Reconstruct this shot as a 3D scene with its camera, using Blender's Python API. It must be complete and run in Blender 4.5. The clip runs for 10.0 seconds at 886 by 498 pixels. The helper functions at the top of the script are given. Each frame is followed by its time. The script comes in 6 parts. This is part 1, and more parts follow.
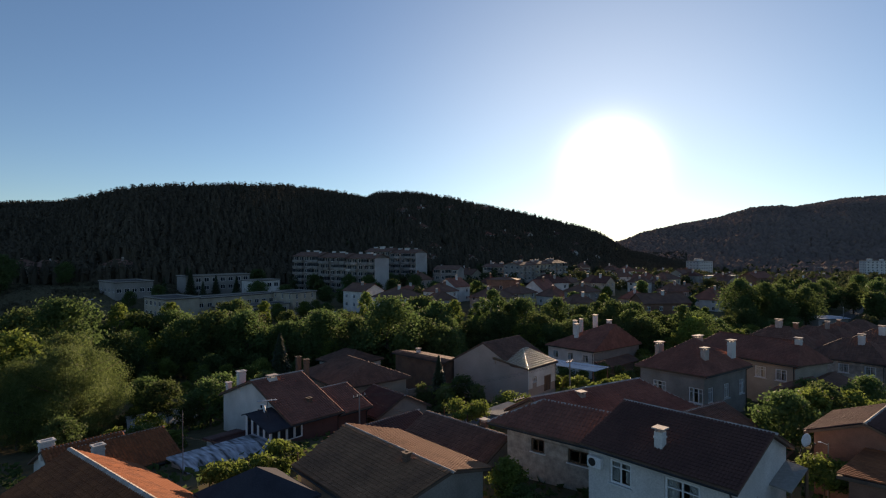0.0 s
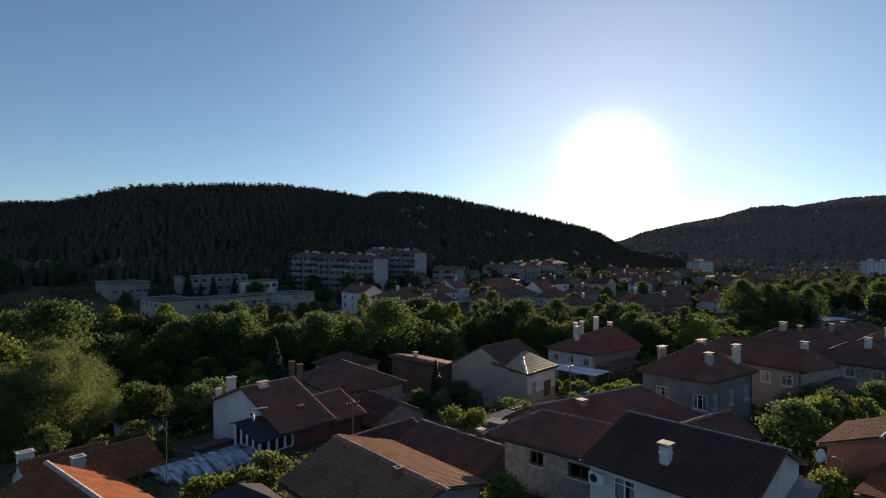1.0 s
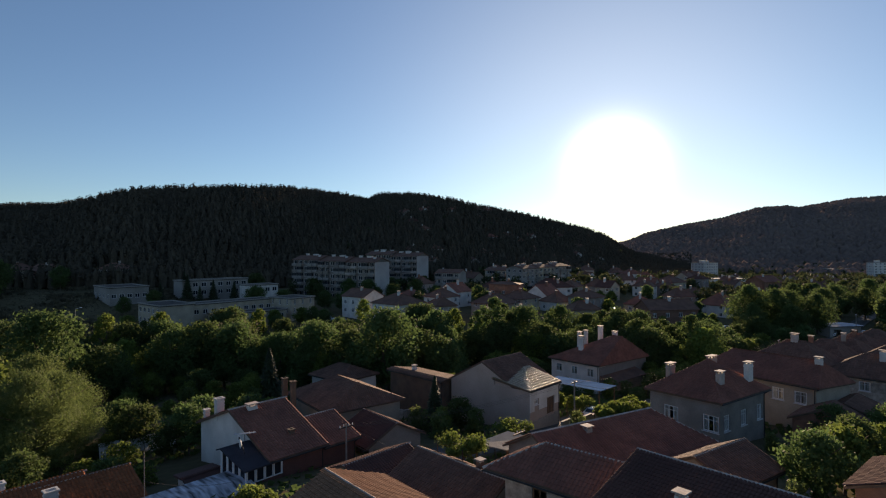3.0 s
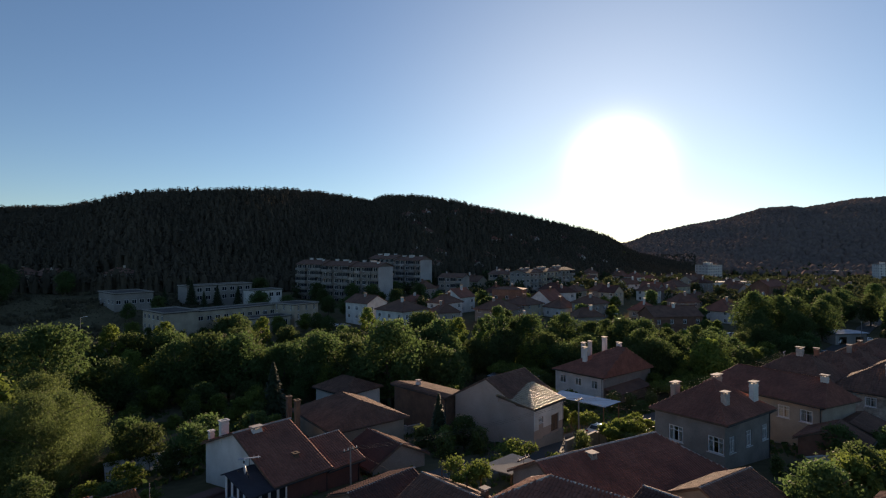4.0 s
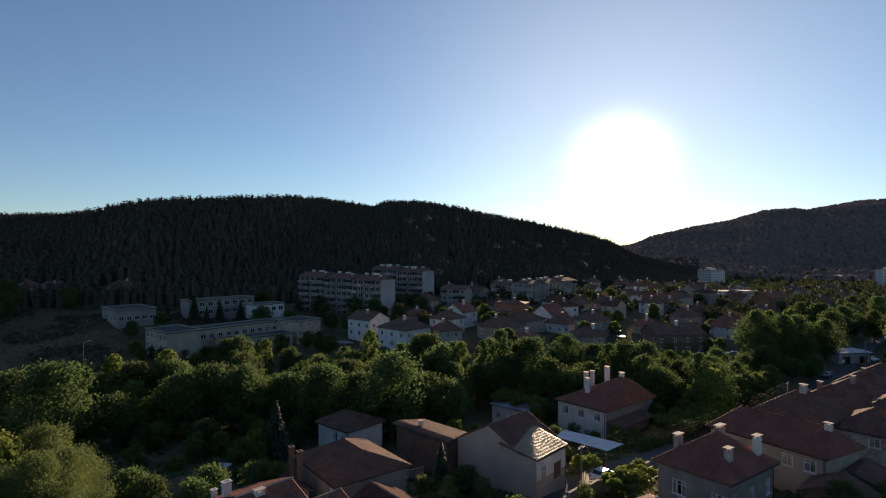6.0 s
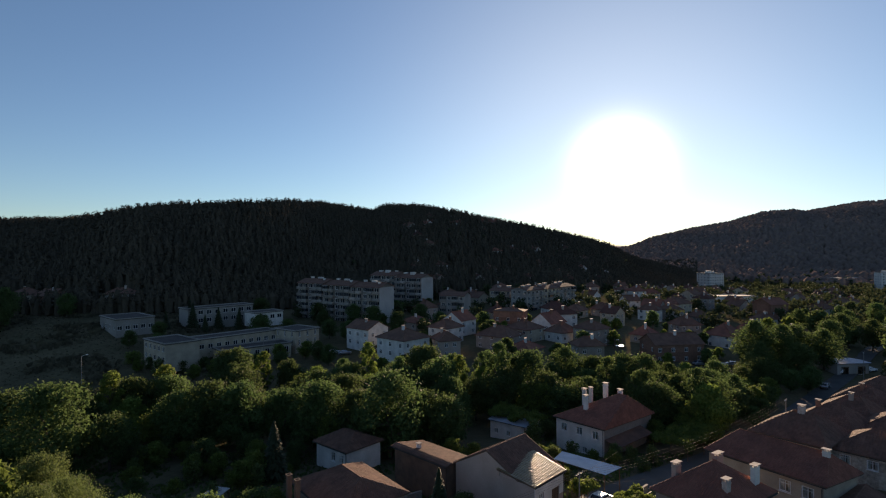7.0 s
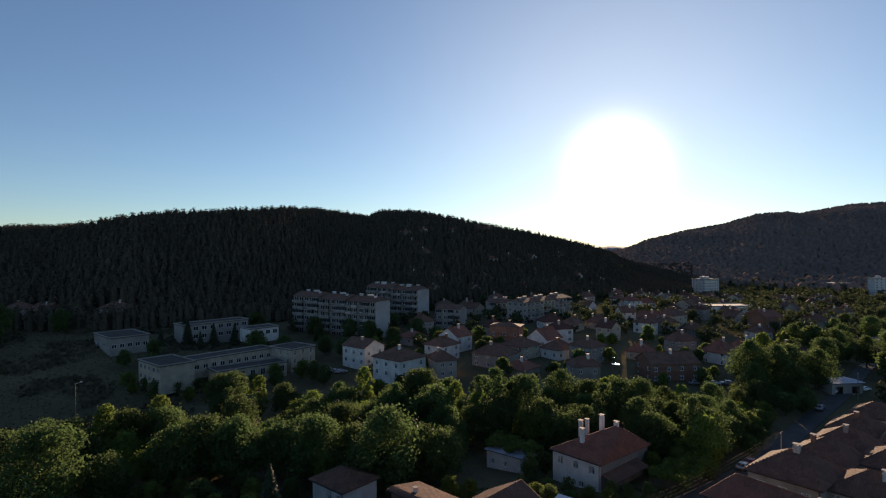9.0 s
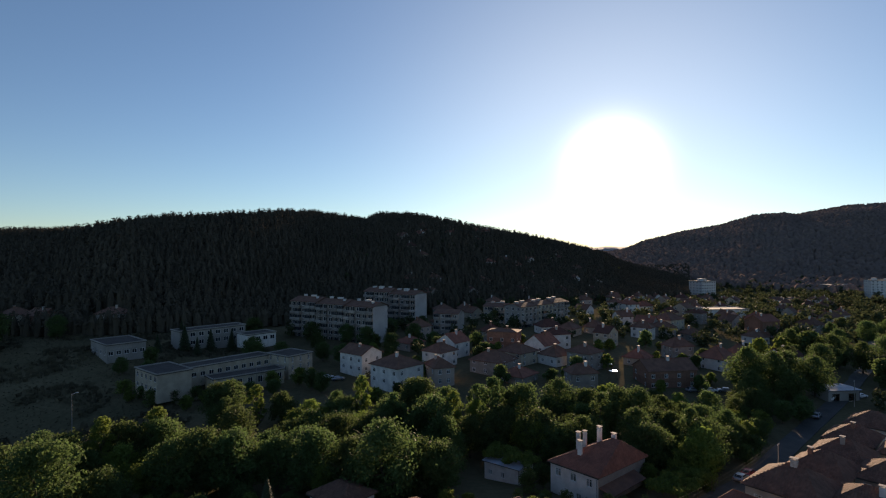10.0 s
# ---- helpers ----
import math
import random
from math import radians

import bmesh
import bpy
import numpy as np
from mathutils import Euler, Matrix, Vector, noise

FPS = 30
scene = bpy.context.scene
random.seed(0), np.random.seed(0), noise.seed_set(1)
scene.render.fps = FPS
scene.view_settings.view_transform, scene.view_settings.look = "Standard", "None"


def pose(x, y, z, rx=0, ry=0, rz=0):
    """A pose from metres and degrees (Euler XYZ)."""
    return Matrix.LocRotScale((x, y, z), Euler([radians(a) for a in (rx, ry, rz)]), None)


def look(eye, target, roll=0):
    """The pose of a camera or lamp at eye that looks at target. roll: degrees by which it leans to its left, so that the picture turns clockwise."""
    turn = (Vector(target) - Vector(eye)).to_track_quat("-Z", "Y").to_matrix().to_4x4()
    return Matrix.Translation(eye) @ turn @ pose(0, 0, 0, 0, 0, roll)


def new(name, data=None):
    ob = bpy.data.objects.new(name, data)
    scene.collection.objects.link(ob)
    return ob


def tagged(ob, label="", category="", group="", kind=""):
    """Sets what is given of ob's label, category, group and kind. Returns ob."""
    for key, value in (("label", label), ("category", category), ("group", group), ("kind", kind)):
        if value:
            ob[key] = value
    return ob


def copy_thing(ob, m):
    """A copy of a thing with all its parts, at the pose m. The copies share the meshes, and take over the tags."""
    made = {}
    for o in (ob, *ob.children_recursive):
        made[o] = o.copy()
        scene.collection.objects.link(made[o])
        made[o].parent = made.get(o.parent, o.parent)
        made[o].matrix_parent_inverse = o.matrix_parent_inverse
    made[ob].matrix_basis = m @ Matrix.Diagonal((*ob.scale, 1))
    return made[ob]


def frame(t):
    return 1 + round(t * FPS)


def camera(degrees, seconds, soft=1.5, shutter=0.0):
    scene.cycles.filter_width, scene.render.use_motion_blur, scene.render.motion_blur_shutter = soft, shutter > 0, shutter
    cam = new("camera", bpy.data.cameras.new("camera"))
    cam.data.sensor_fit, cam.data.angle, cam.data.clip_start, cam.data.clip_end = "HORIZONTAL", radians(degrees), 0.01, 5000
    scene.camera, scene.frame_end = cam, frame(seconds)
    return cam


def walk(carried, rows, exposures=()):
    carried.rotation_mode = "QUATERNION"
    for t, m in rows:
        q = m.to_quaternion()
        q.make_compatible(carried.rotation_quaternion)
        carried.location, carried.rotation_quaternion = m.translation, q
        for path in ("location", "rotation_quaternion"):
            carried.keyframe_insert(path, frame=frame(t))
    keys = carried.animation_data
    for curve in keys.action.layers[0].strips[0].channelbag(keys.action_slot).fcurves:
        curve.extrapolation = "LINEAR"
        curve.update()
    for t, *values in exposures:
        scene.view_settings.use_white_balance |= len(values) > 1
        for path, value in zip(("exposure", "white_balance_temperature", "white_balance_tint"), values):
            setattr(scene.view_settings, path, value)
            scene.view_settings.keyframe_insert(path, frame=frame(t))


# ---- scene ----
cam = camera(78.0, 10.0, 1.15)
PITCH, ROLL = 0.011, -0.266
PATH = [
    (0, (0.000, -0.000, 15.000), 0.000),
    (0.5, (0.181, 0.712, 15.144), -0.024),
    (1, (0.377, 1.628, 15.231), 0.028),
    (1.5, (0.607, 2.699, 15.328), 0.140),
    (2, (0.783, 3.645, 15.445), 0.109),
    (2.5, (0.858, 3.994, 15.851), 0.194),
    (4, (0.753, 4.112, 18.591), 0.688),
    (4.5, (0.770, 4.090, 19.783), 0.834),
    (5, (0.725, 4.104, 21.161), 0.902),
    (5.5, (0.713, 4.122, 22.611), 0.924),
    (7, (0.912, 4.223, 27.182), 0.832),
    (7.5, (0.960, 4.245, 28.626), 0.751),
    (8, (0.953, 4.254, 30.158), 0.664),
    (8.5, (0.814, 4.345, 31.626), 0.491),
    (9, (0.836, 4.370, 33.150), 0.397),
    (9.5, (0.738, 4.389, 34.545), 0.254),
    (10, (0.816, 4.453, 35.351), 0.140),
]


def aimed(eye, turn):
    a, b = radians(turn), radians(PITCH)
    way = Vector((-math.sin(a) * math.cos(b), math.cos(a) * math.cos(b), math.sin(b)))
    return look(eye, Vector(eye) + 50 * way, ROLL)


walk(cam, [(t, aimed(eye, turn)) for t, eye, turn in PATH], [(0, 0.92, 8200, 22), (10, 0.92, 8200, 22)])

# ---- light ----
SUN_TURN, SUN_UP = 17.2, 8.2          # degrees to the right of +y, and above the horizon
sun_way = Vector((math.sin(radians(SUN_TURN)) * math.cos(radians(SUN_UP)),
                  math.cos(radians(SUN_TURN)) * math.cos(radians(SUN_UP)), math.sin(radians(SUN_UP))))
world = bpy.data.worlds.new("evening_sky")
scene.world = world
world.use_nodes = True
wn, wl = world.node_tree.nodes, world.node_tree.links
sky = wn.new("ShaderNodeTexSky")
sky.sky_type, sky.sun_disc = "NISHITA", False
sky.sun_elevation, sky.sun_rotation = radians(SUN_UP), radians(SUN_TURN)
sky.altitude, sky.air_density, sky.dust_density, sky.ozone_density = 500, 0.75, 0.03, 3.0
# the haze round the sun, brightest at the sun itself
where = wn.new("ShaderNodeTexCoord")
toward = wn.new("ShaderNodeVectorMath")
toward.operation = "DOT_PRODUCT"
toward.inputs[1].default_value = sun_way
wl.new(where.outputs["Generated"], toward.inputs[0])


def glow(width, power):
    """power * exp((cos - 1) / width): a round glow about the sun."""
    a, e, k = (wn.new("ShaderNodeMath") for _ in range(3))
    a.operation, a.inputs[1].default_value, a.inputs[2].default_value = "MULTIPLY_ADD", 1 / width, -1 / width
    wl.new(toward.outputs["Value"], a.inputs[0])
    e.operation, e.inputs[0].default_value = "POWER", math.e
    wl.new(a.outputs[0], e.inputs[1])
    k.operation, k.inputs[1].default_value = "MULTIPLY", power
    wl.new(e.outputs[0], k.inputs[0])
    return k.outputs[0]


both = wn.new("ShaderNodeMath")
wl.new(glow(0.0015, 14.0), both.inputs[0])
wl.new(glow(0.065, 1.9), both.inputs[1])
haze = wn.new("ShaderNodeMix")
haze.data_type, haze.blend_type = "RGBA", "ADD"
haze.inputs["Factor"].default_value = 1.0
tint = wn.new("ShaderNodeVectorMath")
tint.operation, tint.inputs[0].default_value = "SCALE", (0.93, 1.0, 0.86)
wl.new(both.outputs[0], tint.inputs["Scale"])
clear = wn.new("ShaderNodeVectorMath")
clear.operation, clear.inputs[1].default_value = "MULTIPLY", (0.90, 1.0, 1.0)
# hand-set sky gain by height, all round: 0.70 at the horizon, 1.22 overhead
high = wn.new("ShaderNodeSeparateXYZ")
wl.new(where.outputs["Generated"], high.inputs[0])
lift, bend, dim = (wn.new("ShaderNodeMath") for _ in range(3))
lift.operation, lift.inputs[1].default_value = "MAXIMUM", 0.0
bend.operation, bend.inputs[1].default_value = "POWER", 0.6
dim.operation, dim.inputs[1].default_value, dim.inputs[2].default_value = "MULTIPLY_ADD", 0.52, 0.70
wl.new(high.outputs["Z"], lift.inputs[0])
wl.new(lift.outputs[0], bend.inputs[0])
wl.new(bend.outputs[0], dim.inputs[0])
dimmed = wn.new("ShaderNodeVectorMath")
dimmed.operation = "SCALE"
wl.new(sky.outputs["Color"], dimmed.inputs[0])
wl.new(dim.outputs[0], dimmed.inputs["Scale"])
wl.new(dimmed.outputs["Vector"], clear.inputs[0])
wl.new(clear.outputs["Vector"], haze.inputs["A"])
wl.new(tint.outputs["Vector"], haze.inputs["B"])
background = wn["Background"]
background.inputs["Strength"].default_value = 0.096
wl.new(haze.outputs["Result"], background.inputs["Color"])
sun = new("sun", bpy.data.lights.new("sun", "SUN"))
sun.data.energy, sun.data.angle, sun.data.color = 5.0, radians(0.6), (1.0, 0.86, 0.66)
sun.matrix_world = look(sun_way * 800, (0, 0, 0))

# ---- materials ----


def material(name, light, dark, rough=0.85, size=1.0, bump=0.25, grain=14.0, metal=0.0, island=0.0, thing=0.0, through_light=0.0, stretch=(1, 1, 1), spec=0.3):
    """Two colours mixed by coarse stains, grain over it, and a fine relief."""
    m = bpy.data.materials.new(name)
    m.use_nodes = True
    n, l = m.node_tree.nodes, m.node_tree.links
    b = n["Principled BSDF"]
    b.inputs["Roughness"].default_value, b.inputs["Metallic"].default_value = rough, metal
    b.inputs["Specular IOR Level"].default_value = spec
    where = n.new("ShaderNodeTexCoord")
    scale = n.new("ShaderNodeMapping")
    scale.inputs["Scale"].default_value = stretch
    l.new(where.outputs["Object"], scale.inputs["Vector"])
    coarse, fine = n.new("ShaderNodeTexNoise"), n.new("ShaderNodeTexNoise")
    coarse.inputs["Scale"].default_value, coarse.inputs["Detail"].default_value = size, 6
    fine.inputs["Scale"].default_value, fine.inputs["Detail"].default_value = grain, 4
    for tex in (coarse, fine):
        l.new(scale.outputs["Vector"], tex.inputs["Vector"])
    ramp = n.new("ShaderNodeMapRange")
    ramp.inputs["From Min"].default_value, ramp.inputs["From Max"].default_value = 0.32, 0.68
    l.new(coarse.outputs["Fac"], ramp.inputs["Value"])
    mix = n.new("ShaderNodeMix")
    mix.data_type = "RGBA"
    mix.inputs["A"].default_value, mix.inputs["B"].default_value = (*light, 1), (*dark, 1)
    l.new(ramp.outputs["Result"], mix.inputs["Factor"])
    hsv = n.new("ShaderNodeHueSaturation")
    l.new(mix.outputs["Result"], hsv.inputs["Color"])
    value = n.new("ShaderNodeMath")
    value.operation, value.inputs[1].default_value, value.inputs[2].default_value = "MULTIPLY_ADD", 0.7, 0.65
    l.new(fine.outputs["Fac"], value.inputs[0])
    last = value
    if island:
        geo = n.new("ShaderNodeNewGeometry")
        v = n.new("ShaderNodeMath")
        v.operation, v.inputs[1].default_value = "MULTIPLY_ADD", island
        l.new(geo.outputs["Random Per Island"], v.inputs[0])
        l.new(last.outputs[0], v.inputs[2])
        off = n.new("ShaderNodeMath")
        off.operation, off.inputs[1].default_value = "SUBTRACT", island / 2
        l.new(v.outputs[0], off.inputs[0])
        last = off
    if thing:
        info = n.new("ShaderNodeObjectInfo")
        v = n.new("ShaderNodeMath")
        v.operation, v.inputs[1].default_value = "MULTIPLY_ADD", thing
        l.new(info.outputs["Random"], v.inputs[0])
        l.new(last.outputs[0], v.inputs[2])
        off = n.new("ShaderNodeMath")
        off.operation, off.inputs[1].default_value = "SUBTRACT", thing / 2
        l.new(v.outputs[0], off.inputs[0])
        last = off
        hue = n.new("ShaderNodeMath")
        hue.operation, hue.inputs[1].default_value, hue.inputs[2].default_value = "MULTIPLY_ADD", 0.04 * min(1, thing * 2), 0.5 - 0.02 * min(1, thing * 2)
        l.new(info.outputs["Random"], hue.inputs[0])
        l.new(hue.outputs[0], hsv.inputs["Hue"])
    l.new(last.outputs[0], hsv.inputs["Value"])
    l.new(hsv.outputs["Color"], b.inputs["Base Color"])
    if bump:
        relief = n.new("ShaderNodeBump")
        relief.inputs["Strength"].default_value, relief.inputs["Distance"].default_value = bump, 0.05
        l.new(fine.outputs["Fac"], relief.inputs["Height"])
        l.new(relief.outputs["Normal"], b.inputs["Normal"])
    if through_light:
        t = n.new("ShaderNodeBsdfTranslucent")
        l.new(hsv.outputs["Color"], t.inputs["Color"])
        both = n.new("ShaderNodeMixShader")
        both.inputs["Fac"].default_value = through_light
        l.new(b.outputs["BSDF"], both.inputs[1])
        l.new(t.outputs["BSDF"], both.inputs[2])
        l.new(both.outputs["Shader"], n["Material Output"].inputs["Surface"])
    return m


def glass(name):
    """Clear window glass."""
    m = bpy.data.materials.new(name)
    m.use_nodes = True
    b = m.node_tree.nodes["Principled BSDF"]
    b.inputs["Base Color"].default_value = (0.86, 0.9, 0.9, 1)
    b.inputs["Roughness"].default_value, b.inputs["IOR"].default_value = 0.02, 1.45
    b.inputs["Transmission Weight"].default_value = 1.0
    return m


M = dict(
    white=material("white_plaster", (0.66, 0.63, 0.59), (0.48, 0.455, 0.42), size=0.5, bump=0.15, thing=0.12),
    cream=material("cream_plaster", (0.46, 0.385, 0.29), (0.33, 0.275, 0.21), size=0.5, bump=0.2, thing=0.2),
    pink=material("pinkish_render", (0.42, 0.325, 0.275), (0.32, 0.25, 0.21), size=0.3, bump=0.3),
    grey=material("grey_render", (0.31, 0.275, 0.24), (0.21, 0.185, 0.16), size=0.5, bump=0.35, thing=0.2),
    stone=material("rubble_stone", (0.42, 0.37, 0.31), (0.24, 0.21, 0.18), size=2.2, bump=0.6, grain=9, island=0.4),
    brick=material("bare_brick", (0.26, 0.125, 0.085), (0.19, 0.090, 0.062), size=1.4, bump=0.4, grain=18, island=0.3),
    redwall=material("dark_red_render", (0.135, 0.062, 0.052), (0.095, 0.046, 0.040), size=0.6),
    concrete=material("panel_concrete", (0.33, 0.305, 0.275), (0.22, 0.205, 0.185), size=0.12, bump=0.3, grain=5, thing=0.15),
    tile=material("red_clay_tile", (0.29, 0.108, 0.074), (0.195, 0.074, 0.054), size=0.5, grain=9, island=0.22, bump=0.2, rough=0.85, spec=0.15),
    orange=material("orange_clay_tile", (0.31, 0.100, 0.042), (0.20, 0.066, 0.032), size=0.5, grain=9, island=0.3, bump=0.2, rough=0.85, spec=0.12),
    oldtile=material("weathered_brown_tile", (0.205, 0.100, 0.070), (0.128, 0.066, 0.050), size=0.6, grain=9, island=0.3, bump=0.25, rough=0.85, spec=0.15),
    darktile=material("dark_brown_tile", (0.135, 0.062, 0.050), (0.098, 0.047, 0.040), size=0.6, grain=9, island=0.08, bump=0.1, rough=0.9, spec=0.08),
    tan=material("brown_clay_tile", (0.33, 0.150, 0.080), (0.21, 0.098, 0.056), size=0.5, grain=9, island=0.25, bump=0.2, rough=0.85, spec=0.15),
    glazed=material("glazed_tan_tile", (0.30, 0.20, 0.10), (0.20, 0.13, 0.07), size=0.5, grain=9, island=0.3, bump=0.05, rough=0.36, spec=0.45),
    slab=material("roof_underlay", (0.16, 0.10, 0.07), (0.10, 0.065, 0.05), size=1.0),
    mortar=material("ridge_mortar", (0.46, 0.40, 0.36), (0.32, 0.26, 0.22), size=2.0, island=0.4),
    blue=material("dark_blue_roof_sheet", (0.050, 0.050, 0.060), (0.038, 0.038, 0.046), rough=0.9, size=1.0, spec=0.03),
    # matte sheet whose blue base colour stands in for the sky it would reflect
    skysheet=material("blue_grey_sheet", (0.15, 0.28, 0.45), (0.12, 0.22, 0.36), rough=1.0, size=0.9, bump=0.05, spec=0.0),
    zinc=material("zinc_sheet", (0.40, 0.44, 0.50), (0.30, 0.33, 0.38), rough=0.75, metal=0.0, size=0.9, bump=0.05),
    bright=material("smooth_new_sheet", (0.60, 0.62, 0.64), (0.50, 0.52, 0.54), rough=0.16, metal=0.8, size=0.9, bump=0.02),
    cable=material("grey_cable", (0.10, 0.095, 0.09), (0.08, 0.076, 0.072), rough=0.85, spec=0.12, bump=0),
    worn=material("worn_sheet", (0.56, 0.60, 0.66), (0.05, 0.047, 0.045), rough=0.85, size=1.5, grain=6, stretch=(2.2, 0.42, 1), spec=0.1),
    frame=material("white_window_frame", (0.75, 0.75, 0.74), (0.62, 0.62, 0.60), rough=0.5, bump=0.05),
    wood=material("brown_wood", (0.17, 0.10, 0.06), (0.10, 0.06, 0.04), size=2, grain=30, stretch=(1, 1, 0.2)),
    pane=material("far_window_pane", (0.020, 0.024, 0.030), (0.018, 0.021, 0.026), rough=0.08, bump=0, spec=0.6),
    glass=glass("window_glass"),
    curtain=material("white_net_curtain", (0.72, 0.72, 0.70), (0.58, 0.58, 0.56), size=3.0, grain=40, bump=0.1, stretch=(6, 1, 0.4)),
    iron=material("dark_iron", (0.06, 0.06, 0.06), (0.04, 0.04, 0.04), rough=0.55, metal=0.6),
    pole=material("grey_pole", (0.26, 0.24, 0.22), (0.19, 0.175, 0.16), size=1.5),
    asphalt=material("worn_asphalt", (0.075, 0.073, 0.07), (0.05, 0.05, 0.05), size=0.25, grain=20),
    kerb=material("kerb_stone", (0.33, 0.32, 0.30), (0.24, 0.23, 0.22), size=1.0),
    bark=material("bark", (0.13, 0.10, 0.075), (0.075, 0.058, 0.045), size=2.0, bump=0.6),
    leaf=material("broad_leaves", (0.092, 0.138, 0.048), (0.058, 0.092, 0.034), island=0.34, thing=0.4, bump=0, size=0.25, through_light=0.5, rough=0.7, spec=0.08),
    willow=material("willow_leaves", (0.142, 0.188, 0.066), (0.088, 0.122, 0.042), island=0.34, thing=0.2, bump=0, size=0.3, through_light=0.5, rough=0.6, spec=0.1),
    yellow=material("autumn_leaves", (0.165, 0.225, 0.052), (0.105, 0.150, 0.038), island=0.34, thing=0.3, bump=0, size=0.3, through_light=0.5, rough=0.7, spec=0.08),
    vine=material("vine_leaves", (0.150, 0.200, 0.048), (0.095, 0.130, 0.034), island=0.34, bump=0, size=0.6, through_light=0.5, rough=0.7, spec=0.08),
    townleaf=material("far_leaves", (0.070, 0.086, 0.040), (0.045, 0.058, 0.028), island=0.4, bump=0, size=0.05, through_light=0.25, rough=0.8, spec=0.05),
    bitumen=material("bitumen_felt", (0.075, 0.066, 0.060), (0.045, 0.040, 0.038), size=0.4, grain=4, bump=0.3, rough=0.9, spec=0.2),
    gable=material("pale_gable_render", (0.44, 0.42, 0.40), (0.33, 0.31, 0.295), size=0.15, grain=5, bump=0.2),
    facade=material("dark_panel_facade", (0.24, 0.205, 0.18), (0.16, 0.14, 0.12), size=0.15, grain=5, bump=0.3, thing=0.2),
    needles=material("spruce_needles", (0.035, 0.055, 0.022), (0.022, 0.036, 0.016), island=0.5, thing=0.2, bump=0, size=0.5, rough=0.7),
    # lighter and browner than pine: the sun's glare veil is put into the colour
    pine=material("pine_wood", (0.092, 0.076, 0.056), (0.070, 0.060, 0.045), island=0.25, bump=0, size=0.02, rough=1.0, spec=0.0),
    # pale purplish brown: the haze before the far hill is put into the colour
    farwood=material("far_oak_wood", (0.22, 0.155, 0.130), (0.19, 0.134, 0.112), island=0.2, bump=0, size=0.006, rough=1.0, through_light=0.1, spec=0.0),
    drygrass=material("dry_weeds", (0.120, 0.105, 0.068), (0.075, 0.068, 0.046), island=0.5, bump=0, size=0.08, through_light=0.3, rough=0.9, spec=0.02),
    field=material("dry_grass_ground", (0.140, 0.115, 0.070), (0.085, 0.076, 0.046), size=0.045, grain=0.9, bump=0.5, spec=0.0),
    car_white=material("white_car_paint", (0.75, 0.75, 0.75), (0.72, 0.72, 0.72), rough=0.25, bump=0, spec=0.5),
    car_red=material("red_car_paint", (0.30, 0.03, 0.03), (0.28, 0.03, 0.03), rough=0.25, bump=0, spec=0.5),
    car_grey=material("silver_car_paint", (0.36, 0.37, 0.39), (0.34, 0.35, 0.37), rough=0.25, metal=0.5, bump=0),
    tyre=material("tyre_rubber", (0.02, 0.02, 0.02), (0.016, 0.016, 0.016), rough=0.9),
    film=material("greenhouse_film", (0.55, 0.58, 0.60), (0.42, 0.45, 0.46), rough=0.4, size=1.5, through_light=0.3),
    mountain=material("blue_distant_mountain", (0.22, 0.23, 0.25), (0.18, 0.19, 0.21), size=0.002, bump=0),
)

# ---- mesh tools ----


class Build:
    """Gathers corners and faces of one mesh."""

    def __init__(self):
        self.v, self.f, self.slot = [], [], []

    def add(self, points, faces, slot=0):
        k = len(self.v)
        self.v += [tuple(p) for p in points]
        self.f += [tuple(i + k for i in face) for face in faces]
        self.slot += [slot] * len(faces)

    def box(self, cx, cy, cz, sx, sy, sz, turn=0.0, slot=0, taper=1.0):
        c, s = math.cos(turn), math.sin(turn)
        pts = []
        for k, z in ((1.0, -sz / 2), (taper, sz / 2)):
            for dx, dy in ((-1, -1), (1, -1), (1, 1), (-1, 1)):
                x, y = dx * sx / 2 * k, dy * sy / 2 * k
                pts.append((cx + x * c - y * s, cy + x * s + y * c, cz + z))
        self.add(pts, [(3, 2, 1, 0), (4, 5, 6, 7), (0, 1, 5, 4), (1, 2, 6, 5), (2, 3, 7, 6), (3, 0, 4, 7)], slot)

    def tube(self, a, b, ra, rb, sides=7, slot=0, cap=True):
        a, b = Vector(a), Vector(b)
        way = (b - a).normalized()
        side = way.orthogonal().normalized()
        other = way.cross(side)
        pts = []
        for p, r in ((a, ra), (b, rb)):
            for i in range(sides):
                w = 2 * math.pi * i / sides
                pts.append(p + r * (math.cos(w) * side + math.sin(w) * other))
        faces = [(i, (i + 1) % sides, sides + (i + 1) % sides, sides + i) for i in range(sides)]
        if cap:
            faces += [tuple(range(sides - 1, -1, -1)), tuple(range(sides, 2 * sides))]
        self.add(pts, faces, slot)

    def mesh(self, name, mats, smooth=False):
        me = bpy.data.meshes.new(name)
        me.from_pydata(self.v, [], self.f)
        for m in mats if isinstance(mats, (list, tuple)) else [mats]:
            me.materials.append(m)
        if any(self.slot):
            me.polygons.foreach_set("material_index", self.slot)
        if smooth:
            me.polygons.foreach_set("use_smooth", [True] * len(me.polygons))
        me.update()
        return me


def part(name, build, mats, parent=None, label="", m=None, smooth=False):
    """One mesh object, under its thing or part."""
    me = build.mesh(name, mats, smooth) if isinstance(build, Build) else build
    if smooth:
        me.polygons.foreach_set("use_smooth", [True] * len(me.polygons))
    ob = new(name, me)
    if parent is not None:
        ob.parent = parent
    if m is not None:
        ob.matrix_basis = m
    if label:
        ob["label"] = label
    return ob


